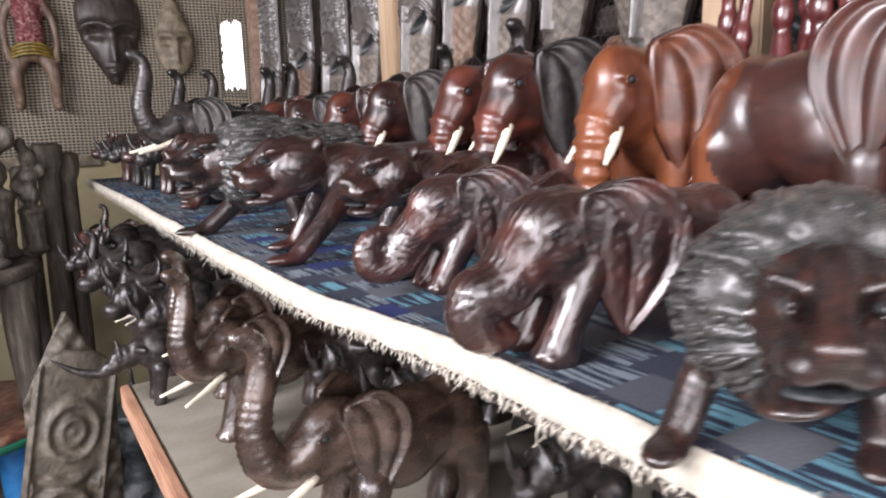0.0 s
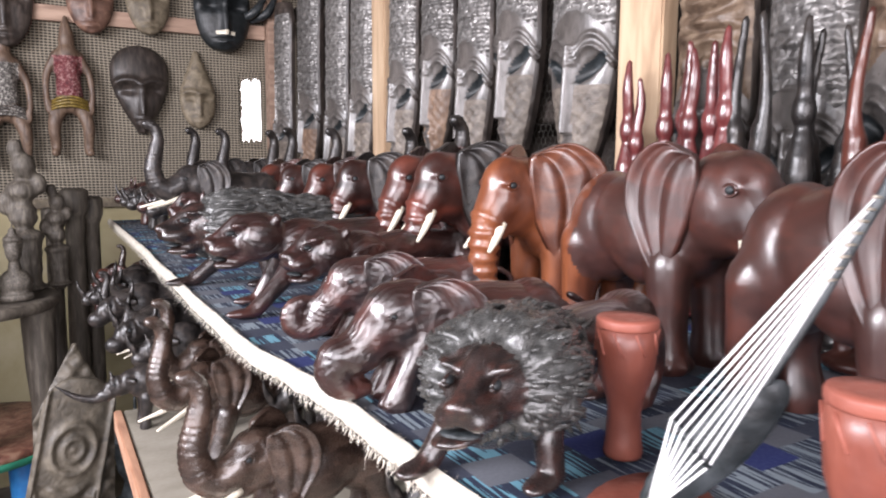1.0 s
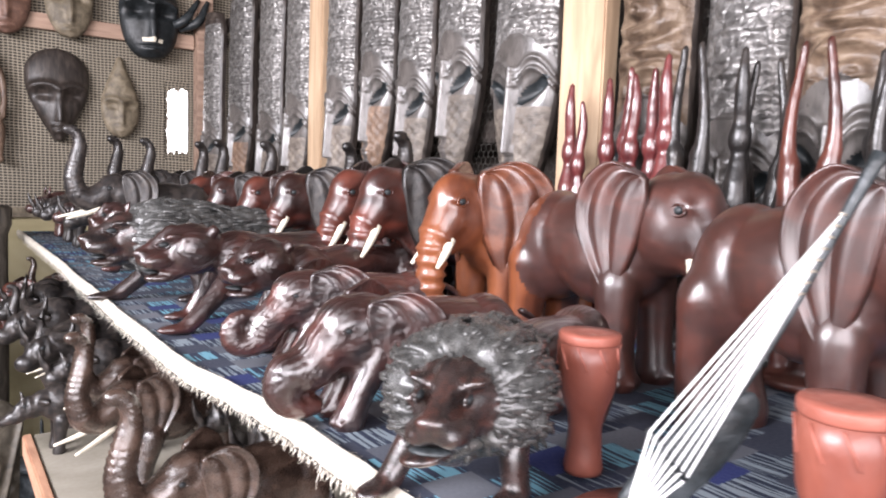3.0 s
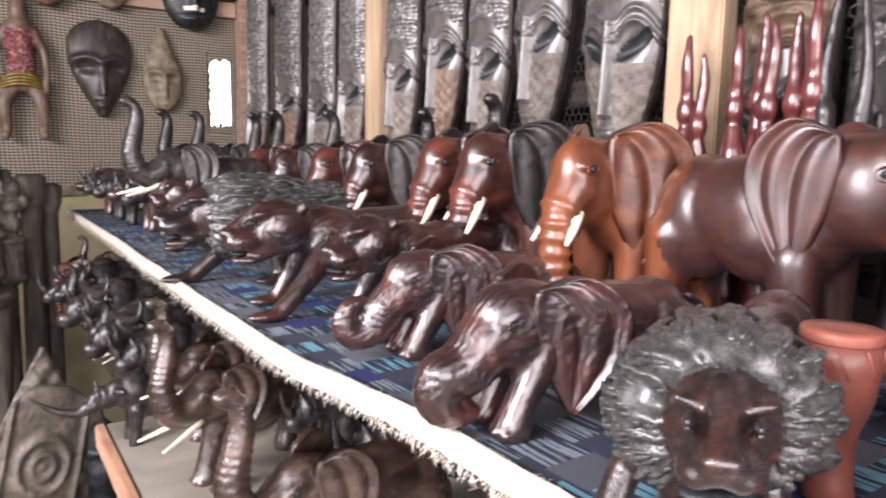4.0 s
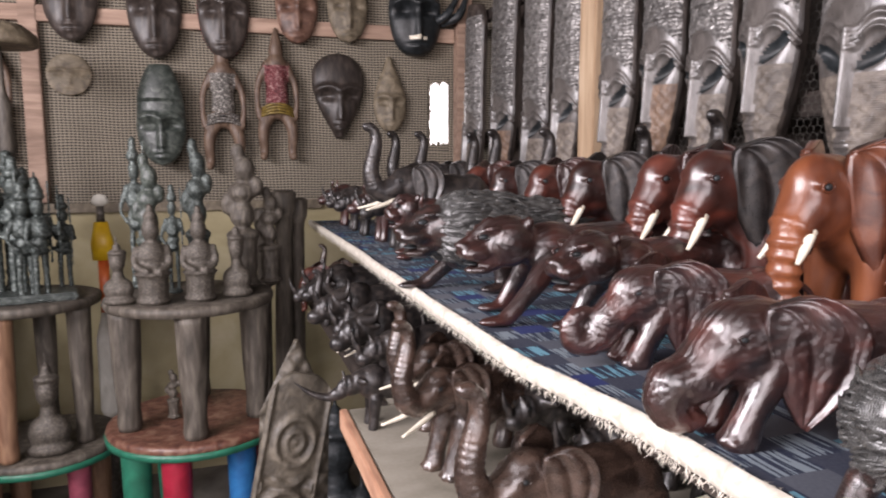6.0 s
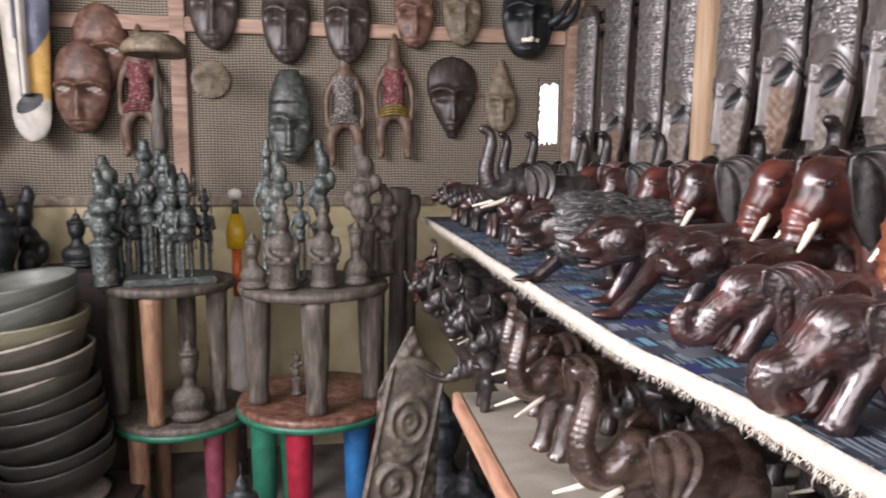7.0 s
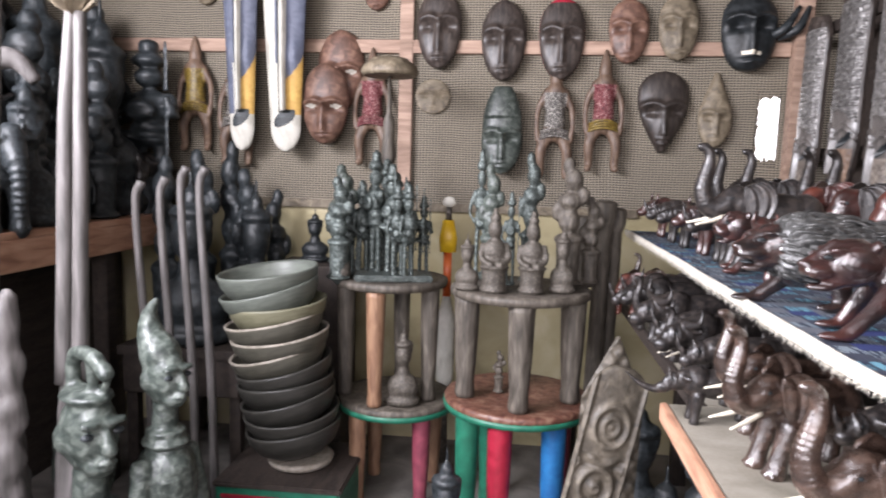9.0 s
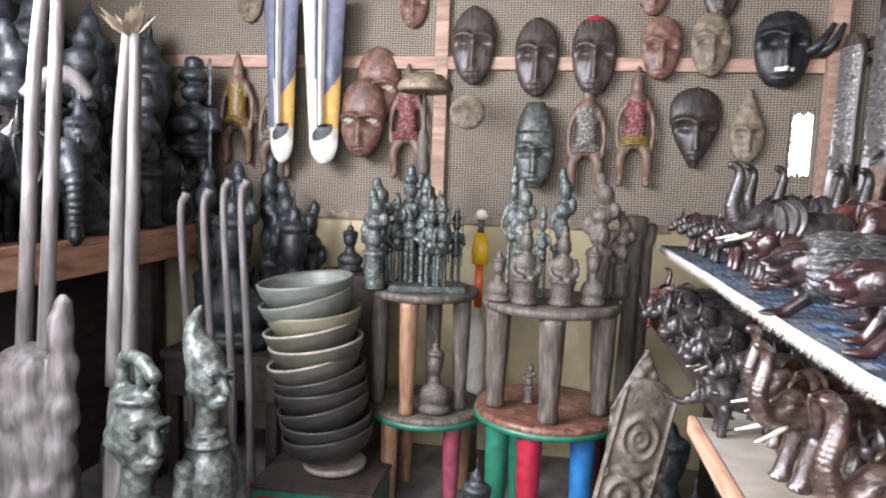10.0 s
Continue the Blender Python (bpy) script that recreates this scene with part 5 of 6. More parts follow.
def figure_mesh(name, mat, kind, k=0):
    """A plain standing carving 1 high."""
    if kind == "slim":
        b = [ell((0, 0, 0.02), (0.08, 0.08, 0.025)), limb(((0, 0, 0.03), 0.05), ((0.01, 0, 0.3), 0.035), ((-0.01, 0, 0.5), 0.05), ((0.01, 0, 0.66), 0.03)), ell((0.01, 0, 0.72), (0.04, 0.04, 0.06)), limb(((0.01, 0, 0.76), 0.028), ((-0.01, 0, 0.9), 0.024), ((0.0, 0, 1.0), 0.012)),
             limb(((0.045, 0.0, 0.6), 0.014), ((0.085, 0, 0.48), 0.014), ((0.03, 0.02, 0.36), 0.016))]
        vox = 0.011
    elif kind == "pair":
        b = [ell((0, 0, 0.02), (0.11, 0.09, 0.03))]
        for s in (-1, 1):
            b += [limb(((0.03 * s, 0, 0.03), 0.04), ((0.07 * s, 0, 0.3), 0.03), ((0.055 * s, 0, 0.52), 0.04), ((0.075 * s, 0, 0.75), 0.022), ((0.04 * s, 0, 1.0), 0.014)), ell((0.06 * s, 0, 0.64), (0.03, 0.035, 0.05))]
        vox = 0.012
    elif kind == "drummer":
        b = [limb(((0, 0, 0.0), 0.15), ((0, 0, 0.28), 0.16)), ell((0, 0, 0.30), (0.19, 0.19, 0.03)), ell((0, 0, 0.03), (0.19, 0.19, 0.03)), ell((0, 0, 0.48), (0.14, 0.11, 0.17)), ell((0, 0, 0.74), (0.09, 0.09, 0.12)), ell((0, 0, 0.87), (0.07, 0.07, 0.06)), ell((0, 0, 0.95), (0.04, 0.04, 0.05)),
             limb(((-0.15, 0, 0.55), 0.04), ((-0.17, -0.06, 0.4), 0.035), ((-0.06, -0.15, 0.34), 0.03)), limb(((0.15, 0, 0.55), 0.04), ((0.17, -0.06, 0.4), 0.035), ((0.06, -0.15, 0.34), 0.03))]
        vox = 0.02
    elif kind == "bust":
        b = [ell((0, 0, 0.05), (0.24, 0.18, 0.08)), ell((0, 0, 0.22), (0.22, 0.16, 0.18)), limb(((0, 0, 0.35), 0.10), ((0, 0, 0.5), 0.07)), ell((0, -0.01, 0.62), (0.11, 0.12, 0.15)), ell((0, 0, 0.76), (0.13, 0.12, 0.05)), ell((0, 0, 0.83), (0.06, 0.06, 0.08)), ell((0, 0, 0.95), (0.02, 0.02, 0.07)),
             ell((-0.1, 0, 0.72), (0.03, 0.03, 0.09)), ell((0.1, 0, 0.72), (0.03, 0.03, 0.09))]
        vox = 0.02
    elif kind == "rider":
        b = [ell((0, 0, 0.02), (0.07, 0.07, 0.025))] + [limb(((0.035 * s, 0, 0.03), 0.018), ((0.03 * s, 0, 0.42), 0.022)) for s in (-1, 1)]
        b += [ell((0, 0, 0.46), (0.055, 0.05, 0.07)), ell((0, 0, 0.58), (0.065, 0.05, 0.10)), ell((0, 0, 0.74), (0.042, 0.045, 0.06)), ell((0, 0, 0.83), (0.05, 0.05, 0.04)), ell((0, 0, 0.90), (0.03, 0.03, 0.05)), ell((0, -0.06, 0.56), (0.05, 0.015, 0.06)), ell((0, 0, 0.40), (0.06, 0.055, 0.03)),
              limb(((0.06, 0, 0.64), 0.02), ((0.10, -0.04, 0.52), 0.016), ((0.09, -0.07, 0.62), 0.014)), limb(((-0.06, 0, 0.64), 0.02), ((-0.10, -0.03, 0.5), 0.016), ((-0.05, -0.05, 0.42), 0.014)), limb(((0.09, -0.07, 0.28), 0.008), ((0.09, -0.07, 0.92), 0.007))]
        vox = 0.012
    elif kind == "totem":
        b = [ell((0, 0, 0.02), (0.12, 0.12, 0.03)), limb(((0, 0, 0.03), 0.085), ((0, 0, 0.33), 0.10)), ell((0, 0, 0.36), (0.12, 0.11, 0.05)), ell((0, 0, 0.50), (0.085, 0.085, 0.1)), ell((0, 0, 0.66), (0.095, 0.09, 0.08)), ell((0.02, 0, 0.82), (0.075, 0.08, 0.09)), ell((-0.02, 0, 0.93), (0.05, 0.05, 0.07)),
             ell((0.1, 0, 0.70), (0.05, 0.05, 0.07)), ell((-0.1, 0, 0.58), (0.045, 0.05, 0.08))]
        vox = 0.016
    body = carve(name, b, vox, 2)
    return finish(name, body, [mat], None, lambda p, n: (0.005 * noise.noise(p * 18 + Vector((k, 0, 0))) + 0.0012 * math.sin(p.z * 110)) * (0.3 if kind in ("slim", "pair") else 1))


slim_red, slim_black = figure_mesh("statuette", CRIMSON, "slim"), figure_mesh("statuette", EBONY, "slim", 2)
pair_red, pair_black = figure_mesh("statuette", CHERRY, "pair"), figure_mesh("statuette", EBONY, "pair", 3)
SLIM = "slender statuettes behind the elephants"
for me, x, y, h, turn, tone in ((slim_red, 1.11, 0.785, 0.50, 20, "red"), (slim_red, 1.10, 0.745, 0.46, 160, "red"), (slim_red, 1.10, 0.675, 0.50, 40, "red"), (slim_red, 1.12, 0.64, 0.52, 190, "red"), (slim_red, 1.09, 0.605, 0.5, 90, "red"), (slim_red, 1.11, 0.575, 0.51, 220, "red"), (slim_red, 1.10, 0.54, 0.53, 10, "red"),
                                (pair_black, 1.10, 0.49, 0.54, 75, "black"), (slim_black, 1.09, 0.385, 0.52, 20, "black"), (pair_black, 1.12, 0.36, 0.50, 90, "black"), (pair_red, 1.02, 0.235, 0.50, 80, "red"), (slim_black, 1.08, 0.3, 0.44, 0, "black"), (pair_black, 1.08, 0.135, 0.5, 100, "black"), (slim_black, 1.15, 0.2, 0.5, 30, "black")):
    thing("statuette", "slender polished %s wooden statuette" % ("dark red" if tone == "red" else "black"), "statuette", pose(x, y, SHELF, 0, 0, turn) @ Matrix.Diagonal((h * 0.95, h * 0.95, h, 1)), me, SLIM)

# ---------------------------------------------------------------- stacked stools with bronzes


def tapered_leg(bm, x, y, z0, z1, r0, r1, n=14):
    lathe(bm, [(r1 * 0.92, 0), (r1, 0.02), (r1 * 0.9, 0.08), ((r0 + r1) / 2, (z1 - z0) * 0.5), (r0, (z1 - z0) - 0.03), (r0 * 1.05, z1 - z0)], n, Matrix.Translation((x, y, z0)))


def stool(name, label, x, y, z0, z1, r, seat_mat, leg_mats, leg_r=0.05, angles=(), rim=None):
    root = thing(name, label, "stool", pose(x, y, z0), group="stacked wooden stools")
    h = z1 - z0
    bm = bmesh.new()
    lathe(bm, [(r * 0.9, h - 0.045), (r * 0.98, h - 0.038), (r, h - 0.02), (r * 0.985, h - 0.004), (r * 0.94, h), (r * 0.5, h - 0.006), (0.01, h - 0.008)], 40)
    part("seat", bm, seat_mat, root, smooth=False)
    if rim:
        bm = bmesh.new()
        lathe(bm, [(r * 0.93, h - 0.06), (r * 1.005, h - 0.055), (r * 1.012, h - 0.03), (r * 0.93, h - 0.028)], 40)
        part("rim", bm, rim, root, "painted rim")
    n = len(leg_mats)
    for k, mat in enumerate(leg_mats):
        a = radians(angles[k])
        bm = bmesh.new()
        tapered_leg(bm, r * 0.78 * math.cos(a), r * 0.78 * math.sin(a), 0, h - 0.04, leg_r, leg_r * 0.8)
        part("leg", bm, mat, root)
    return root


S1, S2 = (-0.24, 2.78), (-0.90, 3.03)
stool("painted_stool", "low stool with a carved red-brown seat and brightly painted legs", S1[0], S1[1], FLOOR, 0.455, 0.345, SEATRED, [PAINTGREEN, PAINTRED, PAINTBLUE, PAINTWINE, PAINTGREEN], 0.056, (215, 255, 308, 35, 120), PAINTGREEN)
stool("wooden_stool", "grey weathered round stool stacked on a painted stool", S1[0] - 0.005, S1[1], 0.456, 0.965, 0.325, STOOLWOOD, [STOOLWOOD] * 4, 0.058, (200, 272, -18, 88))
stool("tan_stool", "low stool with a grey seat and tan and crimson legs", S2[0] + 0.04, S2[1], FLOOR, 0.335, 0.30, STOOLWOOD, [PAINTWINE, STOOLTAN, STOOLTAN, STOOLTAN], 0.046, (312, 225, 40, 130), PAINTGREEN)
stool("wooden_stool", "round stool with a grey seat and tan legs", S2[0], S2[1], 0.336, 0.945, 0.29, STOOLWOOD, [STOOLTAN, STOOLWOOD, STOOLWOOD, STOOLWOOD], 0.047, (262, 340, 195, 85))

drummer = figure_mesh("statuette", CLAYGREY, "drummer")
bust = figure_mesh("statuette", CLAYGREY, "bust", 2)
rider = [figure_mesh("statuette", BRONZE, "rider", k) for k in range(3)]
totem = [figure_mesh("statuette", m, "totem", k) for k, m in enumerate((BRONZE, STOOLWOOD, STONE))]
ON1, ON2 = "figures on the grey stool", "bronzes on the second stool"
for me, x, y, h, sx, label in ((bust, -0.485, 2.62, 0.25, 1.0, "squat grey figure on the stool"), (drummer, -0.365, 2.60, 0.37, 0.95, "grey cast drummer figure on a drum base"), (drummer, -0.20, 2.62, 0.36, 0.95, "brown cast drummer figure on a drum base"), (bust, -0.065, 2.66, 0.30, 0.85, "seated grey figure with a pointed cap"),
                               (totem[1], -0.03, 2.88, 0.60, 1.0, "tall grey totem with stacked round forms"), (totem[1], 0.08, 2.95, 0.42, 1.0, "grey-brown carved totem on the stool"), (totem[0], -0.21, 2.9, 0.62, 0.7, "slim dark totem on the grey stool"), (totem[2], -0.40, 2.92, 0.56, 0.8, "greenish metal totem on the stool"), (rider[0], -0.45, 2.95, 0.66, 0.8, "dark slim bronze standing on the stool"), (rider[1], -0.30, 2.78, 0.46, 0.9, "greenish bronze standing on the stool")):
    thing("statuette", label, "statuette", pose(x, y, 0.966, 0, 0, 10 * math.sin(x * 30)) @ Matrix.Diagonal((h * sx, h * sx, h, 1)), me, ON1)
for x, y, top, r in ((0.13, 3.12, 1.36, 0.048), (0.20, 3.2, 1.32, 0.04), (0.05, 3.3, 1.27, 0.04)):
    bm = bmesh.new()
    lathe(bm, [(r * 0.9, 0), (r, 0.02), (r * 0.92, 0.5), (r * 0.8, top - FLOOR - 0.12), (r * 1.15, top - FLOOR - 0.08), (r * 1.2, top - FLOOR - 0.01), (r * 0.9, top - FLOOR)], 14)
    thing("wooden_pillar", "grey weathered carved pillar behind the stools", "pillar", pose(x, y, FLOOR, 1.5, 1, 0), mesh_from("wooden_pillar", bm, STOOLWOOD, False), "pillars behind the stools")
rng = random.Random(12)
plate = bmesh.new()
box(plate, (-0.19, -0.09, 0), (0.19, 0.09, 0.03), 0.008)
thing("bronze_plinth", "verdigris bronze plinth under the standing figures", "plinth", pose(-0.87, 2.92, 0.946, 0, 0, 12), mesh_from("bronze_plinth", plate, BRONZE, False))
for k in range(13):
    x = -1.13 + 0.031 * k + rng.uniform(-0.012, 0.012)
    y = 2.98 + rng.uniform(-0.11, 0.20)
    h = (0.44 + 0.20 * hump(k, 6, 4)) * rng.uniform(0.85, 1.1)
    thing("statuette", "thin verdigris bronze figure with a staff", "statuette", pose(x, y, 0.946, 0, 0, rng.uniform(-50, 50)) @ Matrix.Diagonal((h * 1.25, h * 1.25, h, 1)), rider[k % 3], ON2)
for x, y, h, me in ((-1.13, 2.86, 0.5, totem[0]), (-1.16, 3.05, 0.56, totem[2])):
    thing("statuette", "dark bronze totem on the second stool", "statuette", pose(x, y, 0.946) @ Matrix.Diagonal((h, h, h, 1)), me, ON2)
bm = bmesh.new()
lathe(bm, [(0.045, 0), (0.05, 0.03), (0.045, 0.075), (0.03, 0.09), (0.012, 0.1), (0.012, 0.13), (0.003, 0.135)], 20)
thing("small_bell", "small grey bell on the stool's rim", "bell", pose(-1.12, 2.87, 0.946), mesh_from("small_bell", bm, CLAYGREY, False))
thing("statuette", "grey crowned bust on the lower stool", "statuette", pose(-0.80, 2.86, 0.336) @ Matrix.Diagonal((0.36, 0.36, 0.40, 1)), bust)
thing("statuette", "small dark carving between the stool legs", "statuette", pose(-0.33, 2.78, 0.456) @ Matrix.Diagonal((0.22, 0.22, 0.2, 1)), totem[1])
thing("statuette", "dark carved head on the floor by the stools", "statuette", pose(-0.52, 2.33, FLOOR) @ Matrix.Diagonal((0.5, 0.5, 0.54, 1)), figure_mesh("statuette", BLACKFIG, "bust", 5))
# tall hat-shaped carving
umb = thing("parasol_figure", "grey carved figure under a ribbed parasol", "statuette", pose(-0.965, 3.22, 0.946) @ Matrix.Diagonal((0.92, 0.92, 0.93, 1)))
bm = bmesh.new()
rings = lathe(bm, [(0.155, 1.10), (0.165, 1.115), (0.15, 1.15), (0.10, 1.19), (0.03, 1.205), (0.004, 1.21)], 52)
for ring in rings:
    for k in range(0, 52, 2):
        ring[k].co.xy *= 0.95
        ring[k].co.z -= 0.006
part("parasol", bm, MASKTAN, umb)
bm = bmesh.new()
lathe(bm, [(0.035, 0), (0.03, 0.02), (0.022, 0.55), (0.045, 0.66), (0.03, 0.78), (0.034, 0.84), (0.014, 0.90), (0.01, 1.11)], 14)
part("stem", bm, STOOLWOOD, umb)
board("rear_crate", (-1.62, 3.25, FLOOR), (-1.22, 3.60, 0.944), DARKWOOD, "dark wooden crate behind the stools", "crate", kind="")
# painted paddle between the stools
pad = thing("painted_paddle", "slim figure-headed paddle painted yellow, orange and white", "paddle", pose(-0.655, 3.42, FLOOR + 0.001))
for nm, prof, mat in (("foot", [(0.03, 0.0), (0.02, 0.43)], CLAYGREY), ("blade", [(0.02, 0.43), (0.05, 0.5), (0.05, 0.85), (0.02, 0.98)], PWHITE), ("shaft", [(0.022, 0.98), (0.024, 1.23)], ORANGEP), ("collar", [(0.045, 1.23), (0.05, 1.31), (0.03, 1.41)], YELLOWP), ("neck", [(0.018, 1.41), (0.016, 1.49)], CLAYGREY), ("knob", [(0.01, 1.48), (0.035, 1.495), (0.038, 1.51), (0.025, 1.535), (0.004, 1.54)], PWHITE)):
    bm = bmesh.new()
    lathe(bm, prof, 16, Matrix.Diagonal((1, 0.5, 1, 1)))
    part(nm, bm, mat, pad)

# ---------------------------------------------------------------- stack of wooden bowls


def bowl_mesh(mat):
    bm = bmesh.new()
    n = 44
    outer = [(0.09, 0.0), (0.14, 0.012), (0.195, 0.05), (0.225, 0.10), (0.236, 0.145)]
    inner = [(0.222, 0.142), (0.205, 0.10), (0.17, 0.055), (0.1, 0.025), (0.01, 0.02)]
    lathe(bm, outer + [(0.236, 0.152), (0.228, 0.155)] + inner, n)
    for f in bm.faces:
        c = f.calc_center_median()
        f.material_index = 1 if c.z > 0.147 else 0
    return mesh_from("wooden_bowl", bm, [mat, PALERIM if mat is BOWLW[2] else mat], False)


bowls = [bowl_mesh(m) for m in BOWLW]
# bottom to top: five dark, three brown, one olive, two grey bowls
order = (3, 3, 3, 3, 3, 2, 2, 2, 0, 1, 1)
z = 0.12
rng = random.Random(4)
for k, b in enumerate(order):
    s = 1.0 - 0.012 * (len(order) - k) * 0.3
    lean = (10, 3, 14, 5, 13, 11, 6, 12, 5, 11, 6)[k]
    thing("wooden_bowl", ("olive-grey wooden bowl in a leaning stack", "grey-green wooden bowl in a leaning stack", "brown wooden bowl with a worn pale rim", "very dark wooden bowl low in the stack")[b], "bowl",
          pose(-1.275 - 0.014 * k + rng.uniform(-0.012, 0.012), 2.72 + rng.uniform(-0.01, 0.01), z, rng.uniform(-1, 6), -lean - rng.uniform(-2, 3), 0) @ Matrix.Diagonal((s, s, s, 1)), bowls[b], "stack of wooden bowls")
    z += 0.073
bm = bmesh.new()
lathe(bm, [(0.12, 0), (0.15, 0.01), (0.16, 0.035), (0.14, 0.04), (0.02, 0.03)], 32)
thing("pale_dish", "pale dish under the stack of bowls", "dish", pose(-1.27, 2.72, 0.062), mesh_from("pale_dish", bm, PALERIM, False))
chest = thing("painted_chest", "dark green painted chest with red and blue trim", "chest", pose(-1.30, 2.72, FLOOR))
bm = bmesh.new()
box(bm, (-0.29, -0.26, 0), (0.29, 0.26, 0.26), 0.012)
part("body", bm, PAINTGREEN, chest)
bm = bmesh.new()
box(bm, (-0.30, -0.27, 0.235), (0.30, 0.27, 0.261), 0.008)
part("lid", bm, DARKWOOD, chest)
for nm, x0, x1, z0, z1, mat in (("trim_band", -0.26, 0.26, 0.185, 0.205, PAINTRED), ("trim_panel", -0.22, 0.22, 0.10, 0.175, PBLUE)):
    bm = bmesh.new()
    box(bm, (x0, -0.266, z0), (x1, -0.2605, z1), 0.002)
    part(nm, bm, mat, chest)

# carved panel leaning on the lower shelf
def panel_form(u, v):
    """A rosette near the top, rows of scrolls below it and a raised border."""
    r = math.hypot(u, (v - 0.62) * 4.2)
    d = 0.014 * hump(r, 0.55, 0.09) + 0.012 * hump(r, 0.25, 0.08) + 0.010 * hump(r, 0, 0.1) + 0.012 * hump(abs(u), 0.84, 0.07)
    if v < 0.42:
        w = math.hypot(u, ((v + 1) * 4.4) % 1.2 - 0.6)
        d += 0.010 * math.sin(w * 15) * (abs(u) < 0.75)
    return d


def leaning_board(label, m, w, h, depth, outline, form):
    root = thing("wooden_relief", label, "carved panel", m)
    me = mask_mesh("wooden_relief", w, h, depth, outline, form, lambda u, v: 1 if abs(u) > 0.70 else 0, [RELIEFWOOD, RELIEFWOOD], 44, 150, 0.1)
    for nm, data in by_material(me, ("carved_field", "border")):
        part(nm, data, None, root)


leaning_board("olive-brown carved wooden panel with scrolled relief leaning on the shelf", pose(-0.008, 1.87, 0.325, -5, 14, 10) @ Matrix.Diagonal((1, 1, 1.08, 1)),
              0.215, 1.0, 0.016, lambda v: 0.92 if v < 0.84 else 0.92 * math.sqrt(max(0.03, 1 - ((v - 0.84) / 0.17) ** 2)), panel_form)
leaning_board("pointed olive-brown patterned board behind the carved panel", pose(0.062, 1.95, 0.37, -5, 4, 10) @ Matrix.Diagonal((1, 1, 1.01, 1)),
              0.245, 1.13, 0.012, lambda v: 0.9 if v < 0.62 else 0.9 - 0.86 * (v - 0.62) / 0.38, lambda u, v: 0.005 * math.sin(v * 50) * math.sin(u * 14))

# ---------------------------------------------------------------- drums and harps on the shelf


def drum(x, y, z, r, h, mat, skin, label):
    root = thing("goblet_drum", label, "drum", pose(x, y, z), group="small drums on the shelf")
    bm = bmesh.new()
    lathe(bm, [(r * 0.62, 0), (r * 0.66, h * 0.03), (r * 0.6, h * 0.12), (r * 0.55, h * 0.32), (r * 0.62, h * 0.42), (r * 0.9, h * 0.6), (r * 1.0, h * 0.8), (r * 0.97, h * 0.965)], 30)
    part("shell", bm, mat, root)
    bm = bmesh.new()
    lathe(bm, [(r * 0.985, h * 0.93), (r * 1.012, h * 0.945), (r * 1.015, h * 0.985), (r * 0.98, h), (r * 0.5, h * 0.995), (0.002, h * 0.993)], 30)
    part("drumhead", bm, skin, root, "hide drumhead folded over the rim")
    for k in range(9):
        a = 2 * math.pi * k / 9
        b = a + 0.35
        bm = bmesh.new()
        sweep(bm, [((r * 1.03 * math.cos(a), r * 1.03 * math.sin(a), h * 0.92), r * 0.035), ((r * 1.0 * math.cos(b), r * 1.0 * math.sin(b), h * 0.76), r * 0.04)], 5)
        part("lacing", bm, skin, root)
    return root


drum(0.527, 0.196, SHELF, 0.030, 0.142, LEATHER, HIDE, "small red goblet drum beside the lion")
drum(0.487, -0.06, SHELF, 0.0305, 0.15, LEATHER, HIDE, "small red-orange goblet drum on the blue cloth")
drum(0.649, -0.06, SHELF, 0.026, 0.115, STONE, BRONZE, "small grey-green drum before the elephant")


def harp(at, size, label):
    """A bow harp that leans back: a boat-shaped hide body, a straight neck and eight strings. Local x runs up the neck in the picture's plane."""
    root = thing("bow_harp", label, "harp", at @ Matrix.Diagonal((size, size, size, 1)), group="bow harps on the shelf")
    body = carve("body", [ell((0.060, 0.012, 0.042), (0.088, 0.013, 0.028), (0, -47, 0)), ell((0.085, 0.01, 0.075), (0.03, 0.012, 0.024), (0, -47, 0))], 0.005, 2)
    part("body", finish("body", body, [BLACKFIG]), None, root, "blackened wooden sound box")
    bm = bmesh.new()
    sweep(bm, smooth_path([((0.09, 0.01, 0.085), 0.0045), ((0.135, 0.012, 0.165), 0.004), ((0.175, 0.012, 0.25), 0.0045), ((0.205, 0.01, 0.315), 0.007)]), 8)
    part("neck", bm, BLACKFIG, root)
    bm = bmesh.new()
    sweep(bm, [((0.012, -0.032, 0.085), 0.0035), ((0.045, -0.034, 0.045), 0.0035)], 6)
    part("bridge", bm, BLACKFIG, root)
    for k in range(8):
        u = k / 7
        top = Vector((0.168 - 0.030 * u, -0.004, 0.262 - 0.068 * u))
        mid = Vector((0.013 + 0.031 * u, -0.036, 0.085 - 0.039 * u))
        end = Vector((0.0, -0.012, -0.012))
        bm = bmesh.new()
        sweep(bm, [(tuple(top), 0.0011), (tuple(mid), 0.0011)], 5)
        sweep(bm, [(tuple(mid), 0.0011), (tuple(end), 0.0011)], 5)
        part("string", bm, STRING, root)
        bm = bmesh.new()
        c = top + Vector((0.008, 0.006, 0.0))
        sweep(bm, [(tuple(c + Vector((-0.01, -0.01, 0.002))), 0.0014), (tuple(c + Vector((0.006, 0.01, 0.0))), 0.0014)], 6)
        part("tuning_ring", bm, PALERIM, root)
    bm = bmesh.new()
    bmesh.ops.create_icosphere(bm, subdivisions=2, radius=0.008, matrix=Matrix.Translation((0.0, -0.012, -0.014)))
    part("string_knot", bm, STRING, root)
    return root


